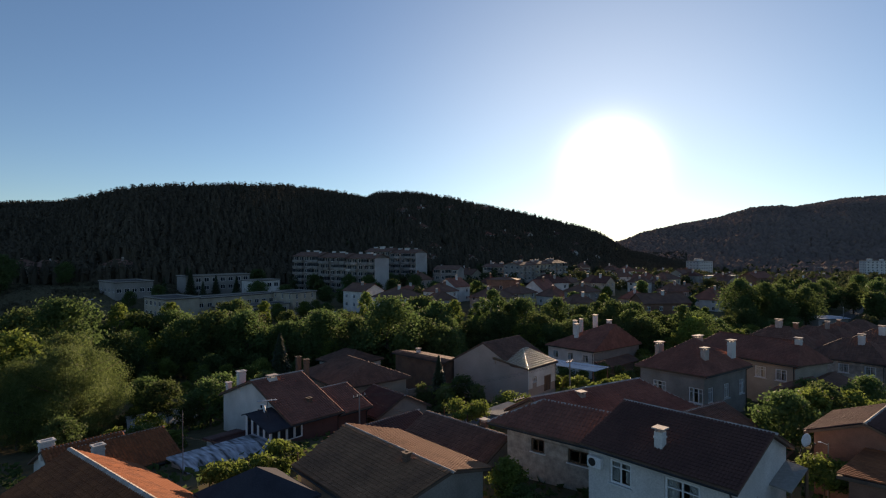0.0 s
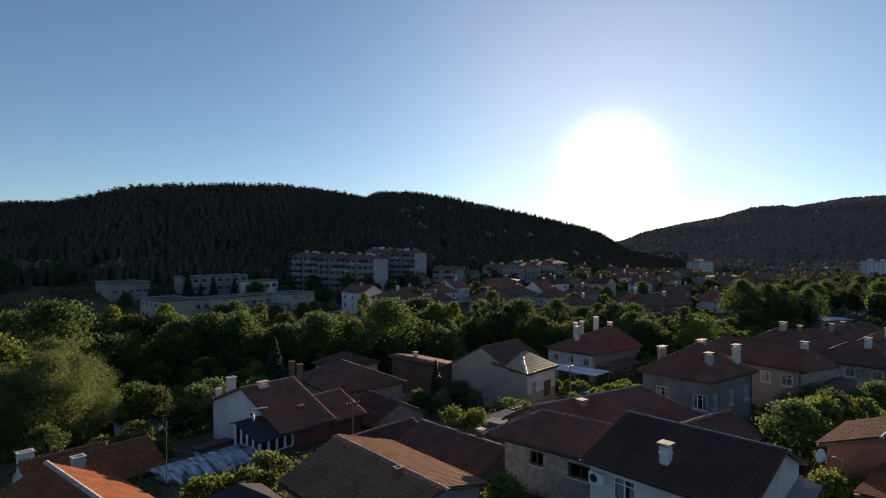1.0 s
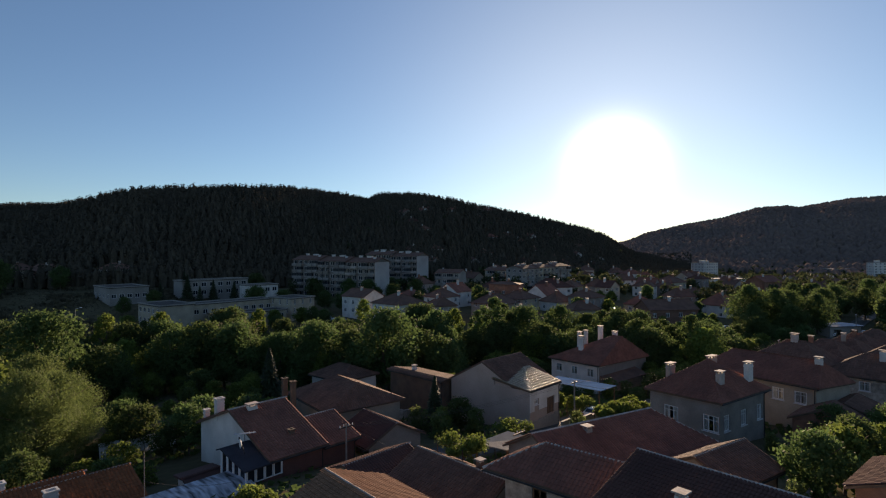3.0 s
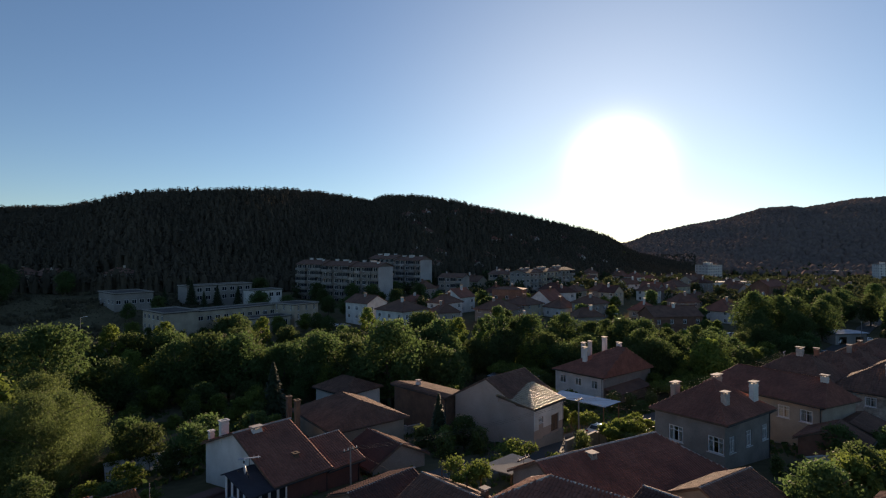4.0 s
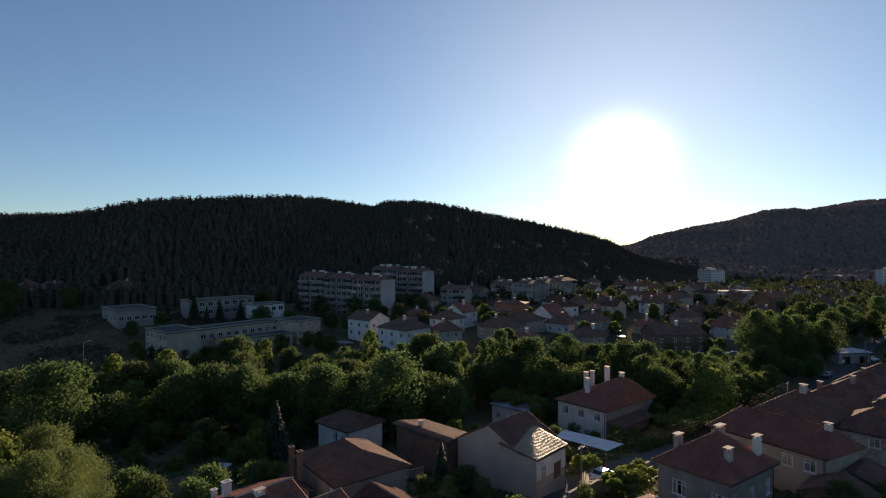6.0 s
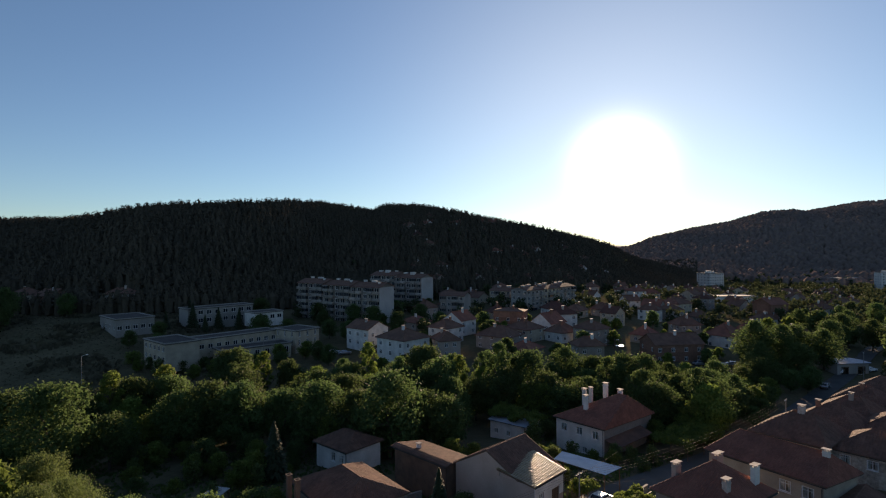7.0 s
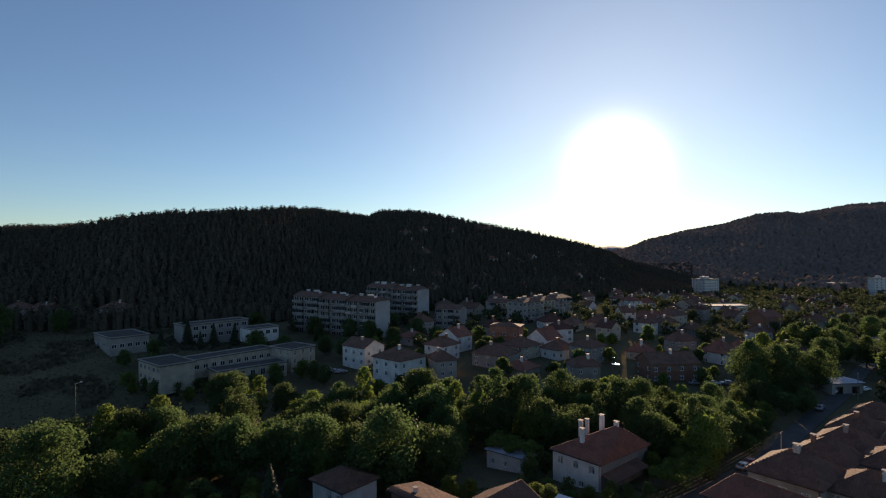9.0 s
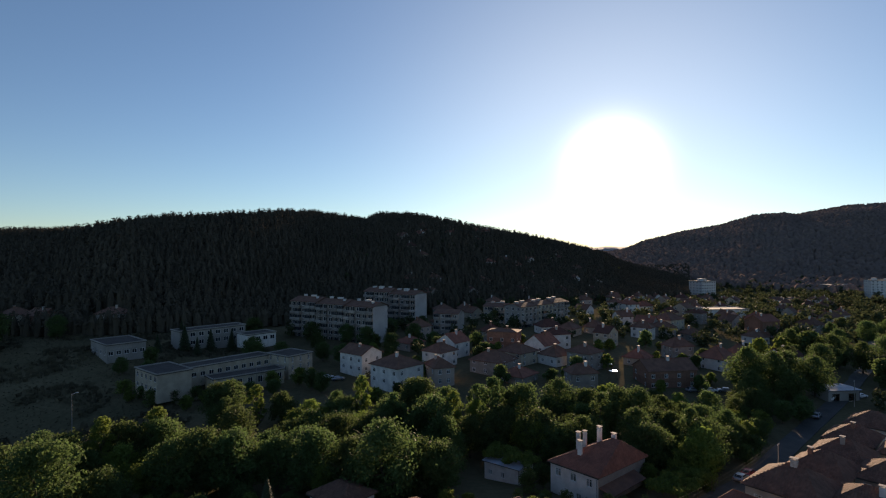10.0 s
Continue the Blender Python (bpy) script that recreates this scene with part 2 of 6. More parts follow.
def thing(name, m, label, category, group="", kind=""):
    e = new(name)
    e.empty_display_size = 0.3
    e.matrix_basis = m
    return tagged(e, label, category, group, kind)


# ---- the lie of the land ----
ROAD = [(-6, 48), (5, 59), (11, 65), (20, 75), (27.5, 82), (43, 95), (60, 110), (90, 141), (120, 169), (165, 215), (200, 262)]
DOWN = np.array([(-400, 14), (-60, 3), (0, 1.2), (25, 0.4), (45, -1.2), (58, -2.9), (70, -4.5), (85, -6.4), (100, -8.4), (114, -10.2),
                 (140, -10.2), (165, -7.5), (190, -5.6), (230, -4.8), (290, -2.5), (400, 0), (900, 0)])
# az (degrees from +y to the right), distance of the foot, of the crest, and height of the crest
LEFT_HILL = np.array([(-75, 330, 600, 40), (-50, 300, 560, 44), (-39.0, 285, 540, 44.5), (-36.8, 277, 530, 45.7), (-35.2, 271, 520, 45.2), (-33.2, 266, 445, 42.6), (-31.5, 262, 420, 45.6),
                      (-29.3, 264, 395, 46.9), (-26.5, 267, 415, 51.4), (-22.6, 274, 404, 51.5), (-19.0, 283, 425, 54.4), (-16.3, 289, 456, 56.8), (-13.0, 296, 510, 58.9), (-10.2, 301, 505, 55.7),
                      (-8.1, 305, 530, 55.1), (-6.8, 307, 540, 61.1), (-2.6, 318, 520, 59.7), (1.0, 330, 495, 53.0), (4.5, 348, 510, 47.8), (8.0, 366, 530, 42.5), (11.5, 384, 560, 36.0),
                      (14.3, 410, 575, 28.3), (15.9, 429, 620, 23.0), (17.1, 456, 700, 16.6), (19, 500, 900, 0), (24, 600, 1000, -12)])
RIGHT_HILL = np.array([(13, 1100, 1400, 12), (16, 1050, 1380, 17), (18.3, 943, 1411, 25.8), (20.2, 906, 1470, 47.6), (23.3, 863, 1627, 72.3), (26.7, 846, 1696, 88.4), (29.4, 830, 1730, 115.4),
                      (31.8, 817, 1767, 123.9), (32.6, 814, 1790, 119.7), (34.5, 806, 1853, 133.4), (36.5, 800, 1914, 145.2), (39.0, 800, 1986, 149.8), (50, 800, 2200, 172), (75, 900, 2600, 165)])


def step(t):
    t = np.clip(t, 0, 1)
    return t * t * (3 - 2 * t)


def road_gap(x, y):
    """Distance from the street's middle line."""
    best = np.full(np.shape(x), 1e9)
    for (ax, ay), (bx, by) in zip(ROAD, ROAD[1:]):
        dx, dy = bx - ax, by - ay
        t = np.clip(((x - ax) * dx + (y - ay) * dy) / (dx * dx + dy * dy), 0, 1)
        best = np.minimum(best, np.hypot(x - ax - t * dx, y - ay - t * dy))
    return best


def land(x, y):
    x, y = np.asarray(x, float), np.asarray(y, float)
    z = np.interp(y, DOWN[:, 0], DOWN[:, 1])
    z = z - 16 * step((x - 60) / 260) * step((y - 150) / 350)
    z = z - 3.0 * step((x - 55) / 60) * step((y - 120) / 60)
    z = z + 6.5 * step((-x - 60) / 80) * step((y - 130) / 70) - 2.0 * step((-x - 12) / 25) * step((75 - y) / 25) * step((y - 20) / 15)
    r, az = np.hypot(x, y), np.degrees(np.arctan2(x, y))
    for hill in (LEFT_HILL, RIGHT_HILL):
        foot, crest, top = (np.interp(az, hill[:, 0], hill[:, k]) for k in (1, 2, 3))
        seen = step((az - hill[0, 0] + 12) / 12) * step((hill[-1, 0] + 6 - az) / 6)
        up = np.clip((r - foot) / (crest - foot), 0, 1)
        lift = 0.55 * up + 0.45 * step(up)
        past = step((r - crest) / (1.2 * crest))
        z = z + seen * lift * (top - z) * (1 - 0.35 * past)
    return z + 0.5 * np.sin(x / 17 + 1) * np.sin(y / 23) * step((r - 60) / 90) + 2.5 * np.sin(x / 71) * np.sin(y / 53 + 2) * step((r - 300) / 200)


def ground(x, y):
    return float(land(x, y))


def make_ground():
    rings = np.concatenate([np.arange(0, 120, 1.6), np.geomspace(120, 700, 150), np.geomspace(712, 4900, 70)])
    turns = np.radians(np.concatenate([np.arange(-60, 60, 0.6), np.arange(60, 300, 4.0)]))
    n = len(turns)
    rr, tt = np.meshgrid(rings[1:], turns, indexing="ij")
    x, y = rr * np.sin(tt), rr * np.cos(tt)
    z = land(x, y) - 0.22 * (1 - step((road_gap(x, y) - 2.6) / 1.2))
    v = [(0.0, 0.0, ground(0, 0))] + list(zip(x.ravel().tolist(), y.ravel().tolist(), z.ravel().tolist()))
    f = [(0, 1 + (j + 1) % n, 1 + j) for j in range(n)]
    for i in range(len(rings) - 2):
        a, b = 1 + i * n, 1 + (i + 1) * n
        f += [(a + j, a + (j + 1) % n, b + (j + 1) % n, b + j) for j in range(n)]
    g = Build()
    g.v, g.f, g.slot = v, f, [0] * len(f)
    ob = part("ground", g, M["field"], smooth=True)
    return tagged(ob, "dry grass and bare earth ground rising into hills", "ground", kind="structure")


make_ground()


def ribbon(name, line, width, lift, mat, label, category, edge=0.0):
    pts = []
    for (ax, ay), (bx, by) in zip(line, line[1:]):
        k = max(1, int(math.hypot(bx - ax, by - ay) / 1.5))
        pts += [(ax + (bx - ax) * i / k, ay + (by - ay) * i / k) for i in range(k)]
    pts.append(line[-1])
    b = Build()
    rows = []
    for i, (x, y) in enumerate(pts):
        px, py = pts[max(0, i - 2)]
        qx, qy = pts[min(len(pts) - 1, i + 2)]
        w = math.hypot(qx - px, qy - py)
        nx, ny = (qy - py) / w, -(qx - px) / w
        z = ground(x, y) + lift
        rows.append([(x + s * nx, y + s * ny, z + dz) for s, dz in ((-width / 2 - 0.01, -0.3), (-width / 2, 0), (0, 0.04), (width / 2, 0), (width / 2 + 0.01, -0.3))])
    for p, q in zip(rows, rows[1:]):
        b.add(p + q, [(i, i + 1, 6 + i, 5 + i) for i in range(4)])
    return tagged(part(name, b, mat), label, category, kind="structure")


ribbon("road", ROAD, 4.6, -0.05, M["asphalt"], "narrow worn grey asphalt street between the houses", "road")

# ---- houses ----


def inside(poly, x, y):
    """Whether (x, y) lies in a convex polygon, corners in anticlockwise order."""
    return all((bx - ax) * (y - ay) - (by - ay) * (x - ax) > -0.02 for (ax, ay), (bx, by) in zip(poly, poly[1:] + poly[:1]))


def plane_axes(poly):
    """Along the eave, and up the slope, of a roof plane whose first two corners are its eave."""
    u = (poly[1] - poly[0]).normalized()
    n = (poly[1] - poly[0]).cross(poly[-1] - poly[0]).normalized()
    return u, n.cross(u), n


PROFILE = ((0.0, 0.0), (0.26, 0.045), (0.62, 0.05), (0.98, 0.008))


def tile_mesh(wide, deep):
    b = Build()
    top, low = [], []
    for p, h in PROFILE:
        low.append((p * wide, -0.03, h + 0.034))
        top.append((p * wide, deep, h + 0.002))
    lip = [(x, y + 0.01, z - 0.03) for x, y, z in low]
    b.add(low + top + lip, [(0, 1, 5, 4), (1, 2, 6, 5), (2, 3, 7, 6), (8, 9, 1, 0), (9, 10, 2, 1), (10, 11, 3, 2)])
    return b


def lay_tiles(planes, wide, deep, rng, single=None):
    """Tiles over roof planes: one joined mesh, and the poses of those that stay single."""
    base, poses = tile_mesh(wide, deep), []
    b = Build()
    corners = np.array(base.v)
    for k, poly in enumerate(planes):
        u, v, n = plane_axes(poly)
        flat = [((p - poly[0]).dot(u), (p - poly[0]).dot(v)) for p in poly]
        high = max(y for _, y in flat)
        x0, x1 = min(x for x, _ in flat), max(x for x, _ in flat)
        turn = np.array((u, v, n))
        row = 0
        y = 0.0
        while y < high - 0.1:
            x = x0
            while x < x1 - 0.05:
                if inside(flat, x + wide / 2, y + deep / 2):
                    at = poly[0] + u * (x + rng.uniform(-0.008, 0.008)) + v * (y + rng.uniform(-0.012, 0.012)) + n * (0.025 + rng.uniform(0, 0.008))
                    if single == k and len(poses) < 300:
                        poses.append(Matrix(((u.x, v.x, n.x, at.x), (u.y, v.y, n.y, at.y), (u.z, v.z, n.z, at.z), (0, 0, 0, 1))))
                    else:
                        b.add((corners @ turn + np.array(at)).tolist(), base.f)
                x += wide
            y += deep
            row += 1
    return b, base, poses


def caps(b, a, c, r=0.11):
    """Half-round ridge tiles from a to c."""
    a, c = Vector(a), Vector(c)
    k = max(1, int((c - a).length / 0.38))
    way = (c - a).normalized()
    side = way.cross(Vector((0, 0, 1))).normalized()
    up = side.cross(way)
    for i in range(k):
        p, q = a.lerp(c, i / k), a.lerp(c, (i + 1) / k + 0.02)
        pts = []
        for e, rr in ((p, r * 1.12), (q, r * 0.92)):
            for w in (0, 45, 90, 135, 180):
                pts.append(e + rr * (math.cos(radians(w)) * side + math.sin(radians(w)) * up) - 0.03 * up)
        b.add(pts, [(j, j + 1, 6 + j, 5 + j) for j in range(4)] + [(0, 1, 2, 3, 4)])


def wall_side(b, a, way, out, length, top, holes, deep=0.22):
    """A wall from a along way with holes (x, z, w, h), and their reveals."""
    xs = sorted({0, length} | {x for x, z, w, h in holes} | {x + w for x, z, w, h in holes})
    zs = sorted({0, top} | {z for x, z, w, h in holes} | {z + h for x, z, w, h in holes})

    def at(x, z, d=0.0):
        return (a[0] + way[0] * x - out[0] * d, a[1] + way[1] * x - out[1] * d, a[2] + z)
    for x0, x1 in zip(xs, xs[1:]):
        for z0, z1 in zip(zs, zs[1:]):
            mx, mz = (x0 + x1) / 2, (z0 + z1) / 2
            if not any(x < mx < x + w and z < mz < z + h for x, z, w, h in holes):
                b.add([at(x0, z0), at(x1, z0), at(x1, z1), at(x0, z1)], [(0, 1, 2, 3)])
    for x, z, w, h in holes:
        ring = [(x, z), (x + w, z), (x + w, z + h), (x, z + h)]
        for (p, q), (r, s) in zip(ring, ring[1:] + ring[:1]):
            b.add([at(p, q), at(p, q, deep), at(r, s, deep), at(r, s)], [(0, 1, 2, 3)])


WINDOWS = {}


def lattice(b, xs, zs, bars, deep):
    """A frame of bars in one piece: cells of a grid, in the x-z plane, for which bars(i, j) holds."""
    k, n = len(b.v), len(zs)
    for y in (-deep / 2, deep / 2):
        b.v += [(x, y, z) for x in xs for z in zs]
    off = len(xs) * n

    def at(i, j, back=0):
        return k + back * off + i * n + j
    def solid(i, j):
        return 0 <= i < len(xs) - 1 and 0 <= j < n - 1 and bars(i, j)
    for i in range(len(xs) - 1):
        for j in range(n - 1):
            if not bars(i, j):
                continue
            f = [(at(i, j), at(i + 1, j), at(i + 1, j + 1), at(i, j + 1)), (at(i, j + 1, 1), at(i + 1, j + 1, 1), at(i + 1, j, 1), at(i, j, 1))]
            for (di, dj), (p, q) in (((-1, 0), ((i, j), (i, j + 1))), ((1, 0), ((i + 1, j + 1), (i + 1, j))), ((0, -1), ((i + 1, j), (i, j))), ((0, 1), ((i, j + 1), (i + 1, j + 1)))):
                if not solid(i + di, j + dj):
                    f.append((at(*p), at(*q), at(*q, 1), at(*p, 1)))
            b.f += f
            b.slot += [0] * len(f)


def window_mesh(w, h, frame_mat, lights=2):
    key = (round(w, 2), round(h, 2), frame_mat.name, lights)
    if key not in WINDOWS:
        b, g = Build(), Build()
        t = 0.11 if w > 0.8 else 0.08
        xs, zs = [0, t, w - t, w], [0, t, h - t, h]
        uprights, rails = set(), set()
        for i in range(1, lights):
            a = w * i / lights
            xs += [a - t * 0.4, a + t * 0.4]
            uprights.add(round(a, 3))
        if h > 1.25 and lights > 1:
            zs += [h * 0.7 - 0.03, h * 0.7 + 0.03]
            rails.add(round(h * 0.7, 3))
        xs, zs = sorted(xs), sorted(zs)

        def bars(i, j):
            return i in (0, len(xs) - 2) or j in (0, len(zs) - 2) or any(abs((xs[i] + xs[i + 1]) / 2 - a) < 0.01 for a in uprights) or any(abs((zs[j] + zs[j + 1]) / 2 - a) < 0.01 for a in rails)
        lattice(b, xs, zs, bars, 0.08)
        g.box(w / 2, 0.01, h / 2, w - t, 0.015, h - t)
        c = Build()
        folds = 14
        for half in (0, 1):
            x0, x1 = (t * 0.5, w * 0.36) if half == 0 else (w * 0.64, w - t * 0.5)
            line = [(x0 + (x1 - x0) * i / folds, 0.14 + 0.025 * (-1) ** i) for i in range(folds + 1)]
            pts = [(x, y, t) for x, y in line] + [(x, y, h - t * 0.6) for x, y in line]
            c.add(pts, [(i, i + 1, folds + 2 + i, folds + 1 + i) for i in range(folds)])
        WINDOWS[key] = (b.mesh("window", frame_mat), g.mesh("pane", M["glass"]), g.mesh("pane", M["pane"]), c.mesh("curtain", M["curtain"]))
    return WINDOWS[key]


def far_window(w, h, whole=False):
    """A far window: frame with one upright, and its dark pane, in one mesh where it is very far."""
    key = ("far", round(w, 2), round(h, 2), whole)
    if key not in WINDOWS:
        b, g = Build(), Build()
        t = 0.09
        xs, zs = [0, t, w / 2 - t / 2, w / 2 + t / 2, w - t, w], [0, t, h - t, h]
        lattice(b, xs, zs, lambda i, j: i in (0, 2, 4) or j in (0, 2), 0.08)
        if whole:
            b.add([(t / 2, 0.01, t / 2), (w - t / 2, 0.01, t / 2), (w - t / 2, 0.01, h - t / 2), (t / 2, 0.01, h - t / 2)], [(0, 1, 2, 3)], 1)
        g.box(w / 2, 0.01, h / 2, w - t, 0.015, h - t)
        WINDOWS[key] = (b.mesh("window", [M["frame"], M["pane"]]), g.mesh("pane", M["pane"]))
    return WINDOWS[key]


def put_window(parent, a, way, out, x, z, w, h, frame_mat, lights=2, deep=0.12, sill=True, far=False, curtains=True):
    me, clear, dark, cloth = window_mesh(w, h, frame_mat, lights)
    turn = math.atan2(way[1], way[0])
    m = Matrix.Translation((a[0] + way[0] * x - out[0] * deep, a[1] + way[1] * x - out[1] * deep, a[2] + z)) @ Matrix.Rotation(turn, 4, "Z")
    if far == 2:
        return part("window", far_window(w, h, True)[0], None, parent, m=m)
    win = part("window", me, None, parent, m=m)
    part("pane", dark if far else clear, None, win)
    if not far and curtains:
        part("curtain", cloth, None, win)
    if sill and not far:
        key = ("sill", round(w, 2))
        if key not in WINDOWS:
            s = Build()
            s.box(w / 2, -deep, -0.03, w + 0.16, 0.2, 0.06)
            WINDOWS[key] = s.mesh("sill", M["frame"])
        part("sill", WINDOWS[key], None, win)
    return win


def chimney(parent, x, y, z0, z1, w=0.75, d=0.6, mat="white", flat=True, turn=0.0):
    b = Build()
    b.box(x, y, (z0 + z1) / 2, w, d, z1 - z0, turn)
    b.box(x, y, z1 - 0.28, w + 0.07, d + 0.07, 0.1, turn)
    ch = part("chimney", b, M[mat], parent)
    c = Build()
    if flat:
        c.box(x, y, z1 + 0.2, w + 0.22, d + 0.22, 0.07, turn)
        for i, j in ((-1, -1), (1, -1), (1, 1), (-1, 1)):
            c.box(x + i * (w / 2 - 0.08), y + j * (d / 2 - 0.08), z1 + 0.08, 0.12, 0.12, 0.18)
    else:
        for i, (sx, sy, ox, oy) in enumerate(((w + 0.16, 0.14, 0, d / 2), (w + 0.16, 0.14, 0, -d / 2), (0.14, d - 0.14, w / 2, 0), (0.14, d - 0.14, -w / 2, 0))):
            c.box(x + ox, y + oy, z1 + 0.04, sx, sy, 0.1)
    part("cap", c, M["mortar"] if flat else M[mat], ch)
    return ch


def house(name, label, x, y, turn, size, heights, roof="tile", wall="white", hips=(0, 0), over=0.45, z=None, holes=(), doors=(), chimneys=(),
          tile=(0.25, 0.36), single=None, group="houses of the village", category="house", frame_mat="frame", lights=2, far=False, seed=1, base=1.2, gable_over=0.3, cap=0.11, gutter=True):
    """A house: size (length along the ridge, half width in front, behind), heights (eave in front, behind, ridge) over its ground.
    holes: (side, middle, sill, width, height) with sides f, b, l, r; chimneys: (x, y, foot, top, width, depth)."""
    length, wf, wb = size
    hf, hb, hr = heights
    rng = random.Random(seed)
    z = ground(x, y) if z is None else z
    top = thing(name, pose(x, y, z, 0, 0, turn), label, category, group)
    sides = dict(f=((-length / 2, -wf, 0), (1, 0), (0, -1), length, hf), r=((length / 2, -wf, 0), (0, 1), (1, 0), wf + wb, min(hf, hb)),
                 b=((length / 2, wb, 0), (-1, 0), (0, 1), length, hb), l=((-length / 2, wb, 0), (0, -1), (-1, 0), wf + wb, min(hf, hb)))
    w = Build()
    high_holes = [q for q in holes if q[0] in "lr" and q[2] + q[4] > min(hf, hb)]
    holes = [q for q in holes if q not in high_holes]
    for side, m, s, ww, hh in high_holes:
        a, way, out, long, high = sides[side]
        put_window(top, a, way, out, m - ww / 2, s, ww, hh, M[frame_mat], 1, deep=-0.02, far=True)
    for key, (a, way, out, long, high) in sides.items():
        mine = [(m - ww / 2, s, ww, hh) for side, m, s, ww, hh in list(holes) + list(doors) if side == key]
        wall_side(w, (a[0], a[1], -base), way, out, long, high + base, [(p, q + base, r, s) for p, q, r, s in mine])
    lo = min(hf, hb)
    for sx, hip in ((-1, hips[0]), (1, hips[1])):
        if hip <= 0:
            ex = sx * length / 2
            w.add([(ex, -wf, lo), (ex, wb, lo), (ex, wb, hb), (ex, 0, hr), (ex, -wf, hf)], [(0, 1, 2, 3, 4) if sx > 0 else (4, 3, 2, 1, 0)])
    wall_ob = part("wall", w, M[wall], top)
    for side, m, s, ww, hh in holes:
        a, way, out, long, high = sides[side]
        put_window(top, a, way, out, m - ww / 2, s, ww, hh, M[frame_mat], lights if ww > 0.8 else 1, far=far, curtains=frame_mat == "frame")
    for side, m, s, ww, hh in doors:
        a, way, out, long, high = sides[side]
        d = Build()
        d.box(ww / 2, 0, hh / 2, ww, 0.06, hh)
        for q in (0.28, 0.72):
            d.box(ww / 2, -0.035, hh * q, ww * 0.66, 0.03, hh * 0.32)
        mm = Matrix.Translation((a[0] + way[0] * (m - ww / 2) - out[0] * 0.14, a[1] + way[1] * (m - ww / 2) - out[1] * 0.14, s)) @ Matrix.Rotation(math.atan2(way[1], way[0]), 4, "Z")
        part("door", d, M["wood"], top, m=mm)
    kf, kb = (hr - hf) / wf, (hr - hb) / wb
    go0, go1 = (over if hips[0] > 0 else gable_over), (over if hips[1] > 0 else gable_over)
    x0, x1 = -length / 2 - go0, length / 2 + go1
    r0 = -length / 2 + hips[0] if hips[0] else x0
    r1 = length / 2 - hips[1] if hips[1] else x1
    yf, yb, zf, zb = -wf - over, wb + over, hf - kf * over, hb - kb * over
    up = 0.12
    F0, F1, B0, B1 = Vector((x0, yf, zf + up)), Vector((x1, yf, zf + up)), Vector((x0, yb, zb + up)), Vector((x1, yb, zb + up))
    R0, R1 = Vector((r0, 0, hr + up)), Vector((r1, 0, hr + up))
    planes = [[F0, F1, R1, R0], [B1, B0, R0, R1]]
    if hips[0] > 0:
        planes.append([B0, F0, R0])
    if hips[1] > 0:
        planes.append([F1, B1, R1])
    if (R1 - R0).length < 0.05:
        planes = [[p for i, p in enumerate(q) if i == 0 or (p - q[i - 1]).length > 0.05] for q in planes]
    s = Build()
    low = Vector((0, 0, -0.16))
    for q in planes:
        k = len(q)
        s.add(q + [p + low for p in q], [tuple(range(k)), tuple(range(2 * k - 1, k - 1, -1))] + [(i, k + i, k + (i + 1) % k, (i + 1) % k) for i in range(k)])
    metal = roof in ("zinc", "worn", "blue")
    roof_ob = part("roof", s, M[roof] if (metal or far) else M["slab"], top)
    if not (metal or far):
        b, one, poses = lay_tiles(planes, *((0.36, 0.48) if y > 75 else tile), rng, single)
        if b.v:
            tagged(part("roof_tiles", b, M[roof], roof_ob), kind="stuff")
        if poses:
            me = one.mesh("roof_tile", M[roof])
            for m in poses:
                part("roof_tile", me, None, roof_ob, m=m)
    if not metal:
        c = Build()
        rr = 0.16 if far else cap
        if (R1 - R0).length > 0.3:
            caps(c, R0, R1, rr)
        for hip, r, cs in ((hips[0], R0, (F0, B0)), (hips[1], R1, (F1, B1))):
            if hip > 0:
                for q in cs:
                    caps(c, q, r, rr)
        if c.v:
            part("ridge_tiles", c, M["mortar"] if not far and y < 60 else M[roof], roof_ob)
    if gutter and not far:
        g = Build()
        g.tube((x0, yf - 0.07, zf + 0.0), (x1, yf - 0.07, zf - 0.03), 0.06, 0.06, 6)
        g.tube((x1 - 0.35, yf - 0.07, zf - 0.03), (length / 2 - 0.15, -wf - 0.07, zf - 0.4), 0.045, 0.045, 5)
        g.tube((length / 2 - 0.15, -wf - 0.07, zf - 0.4), (length / 2 - 0.15, -wf - 0.07, -0.6), 0.045, 0.045, 5)
        part("gutter", g, M["iron"], top)
    for ch in chimneys:
        chimney(top, *ch)
    return top


def row(side, count, length, sill, w, h, inset=1.0):
    """Evenly spaced windows of one storey."""
    if count == 1:
        return [(side, length / 2, sill, w, h)]
    return [(side, inset + w / 2 + (length - 2 * inset - w) * i / (count - 1), sill, w, h) for i in range(count)]

# ---- the near roofs ----
house("house", "low white house under a plain dark brown tiled gable roof", 14.2, 31.3, -48.5, (7.9, 4.4, 2.7), (3.5, 3.65, 4.92), "darktile", "white", z=0.4,
      holes=[("f", 2.0, 1.65, 1.3, 1.3), ("f", 5.4, 1.2, 1.8, 1.75), ("r", 2.4, 1.0, 1.0, 1.2)],
      chimneys=[(-0.2, -3.35, 3.2, 4.8, 0.45, 0.45, "white", True)], tile=(0.19, 0.28), seed=2)
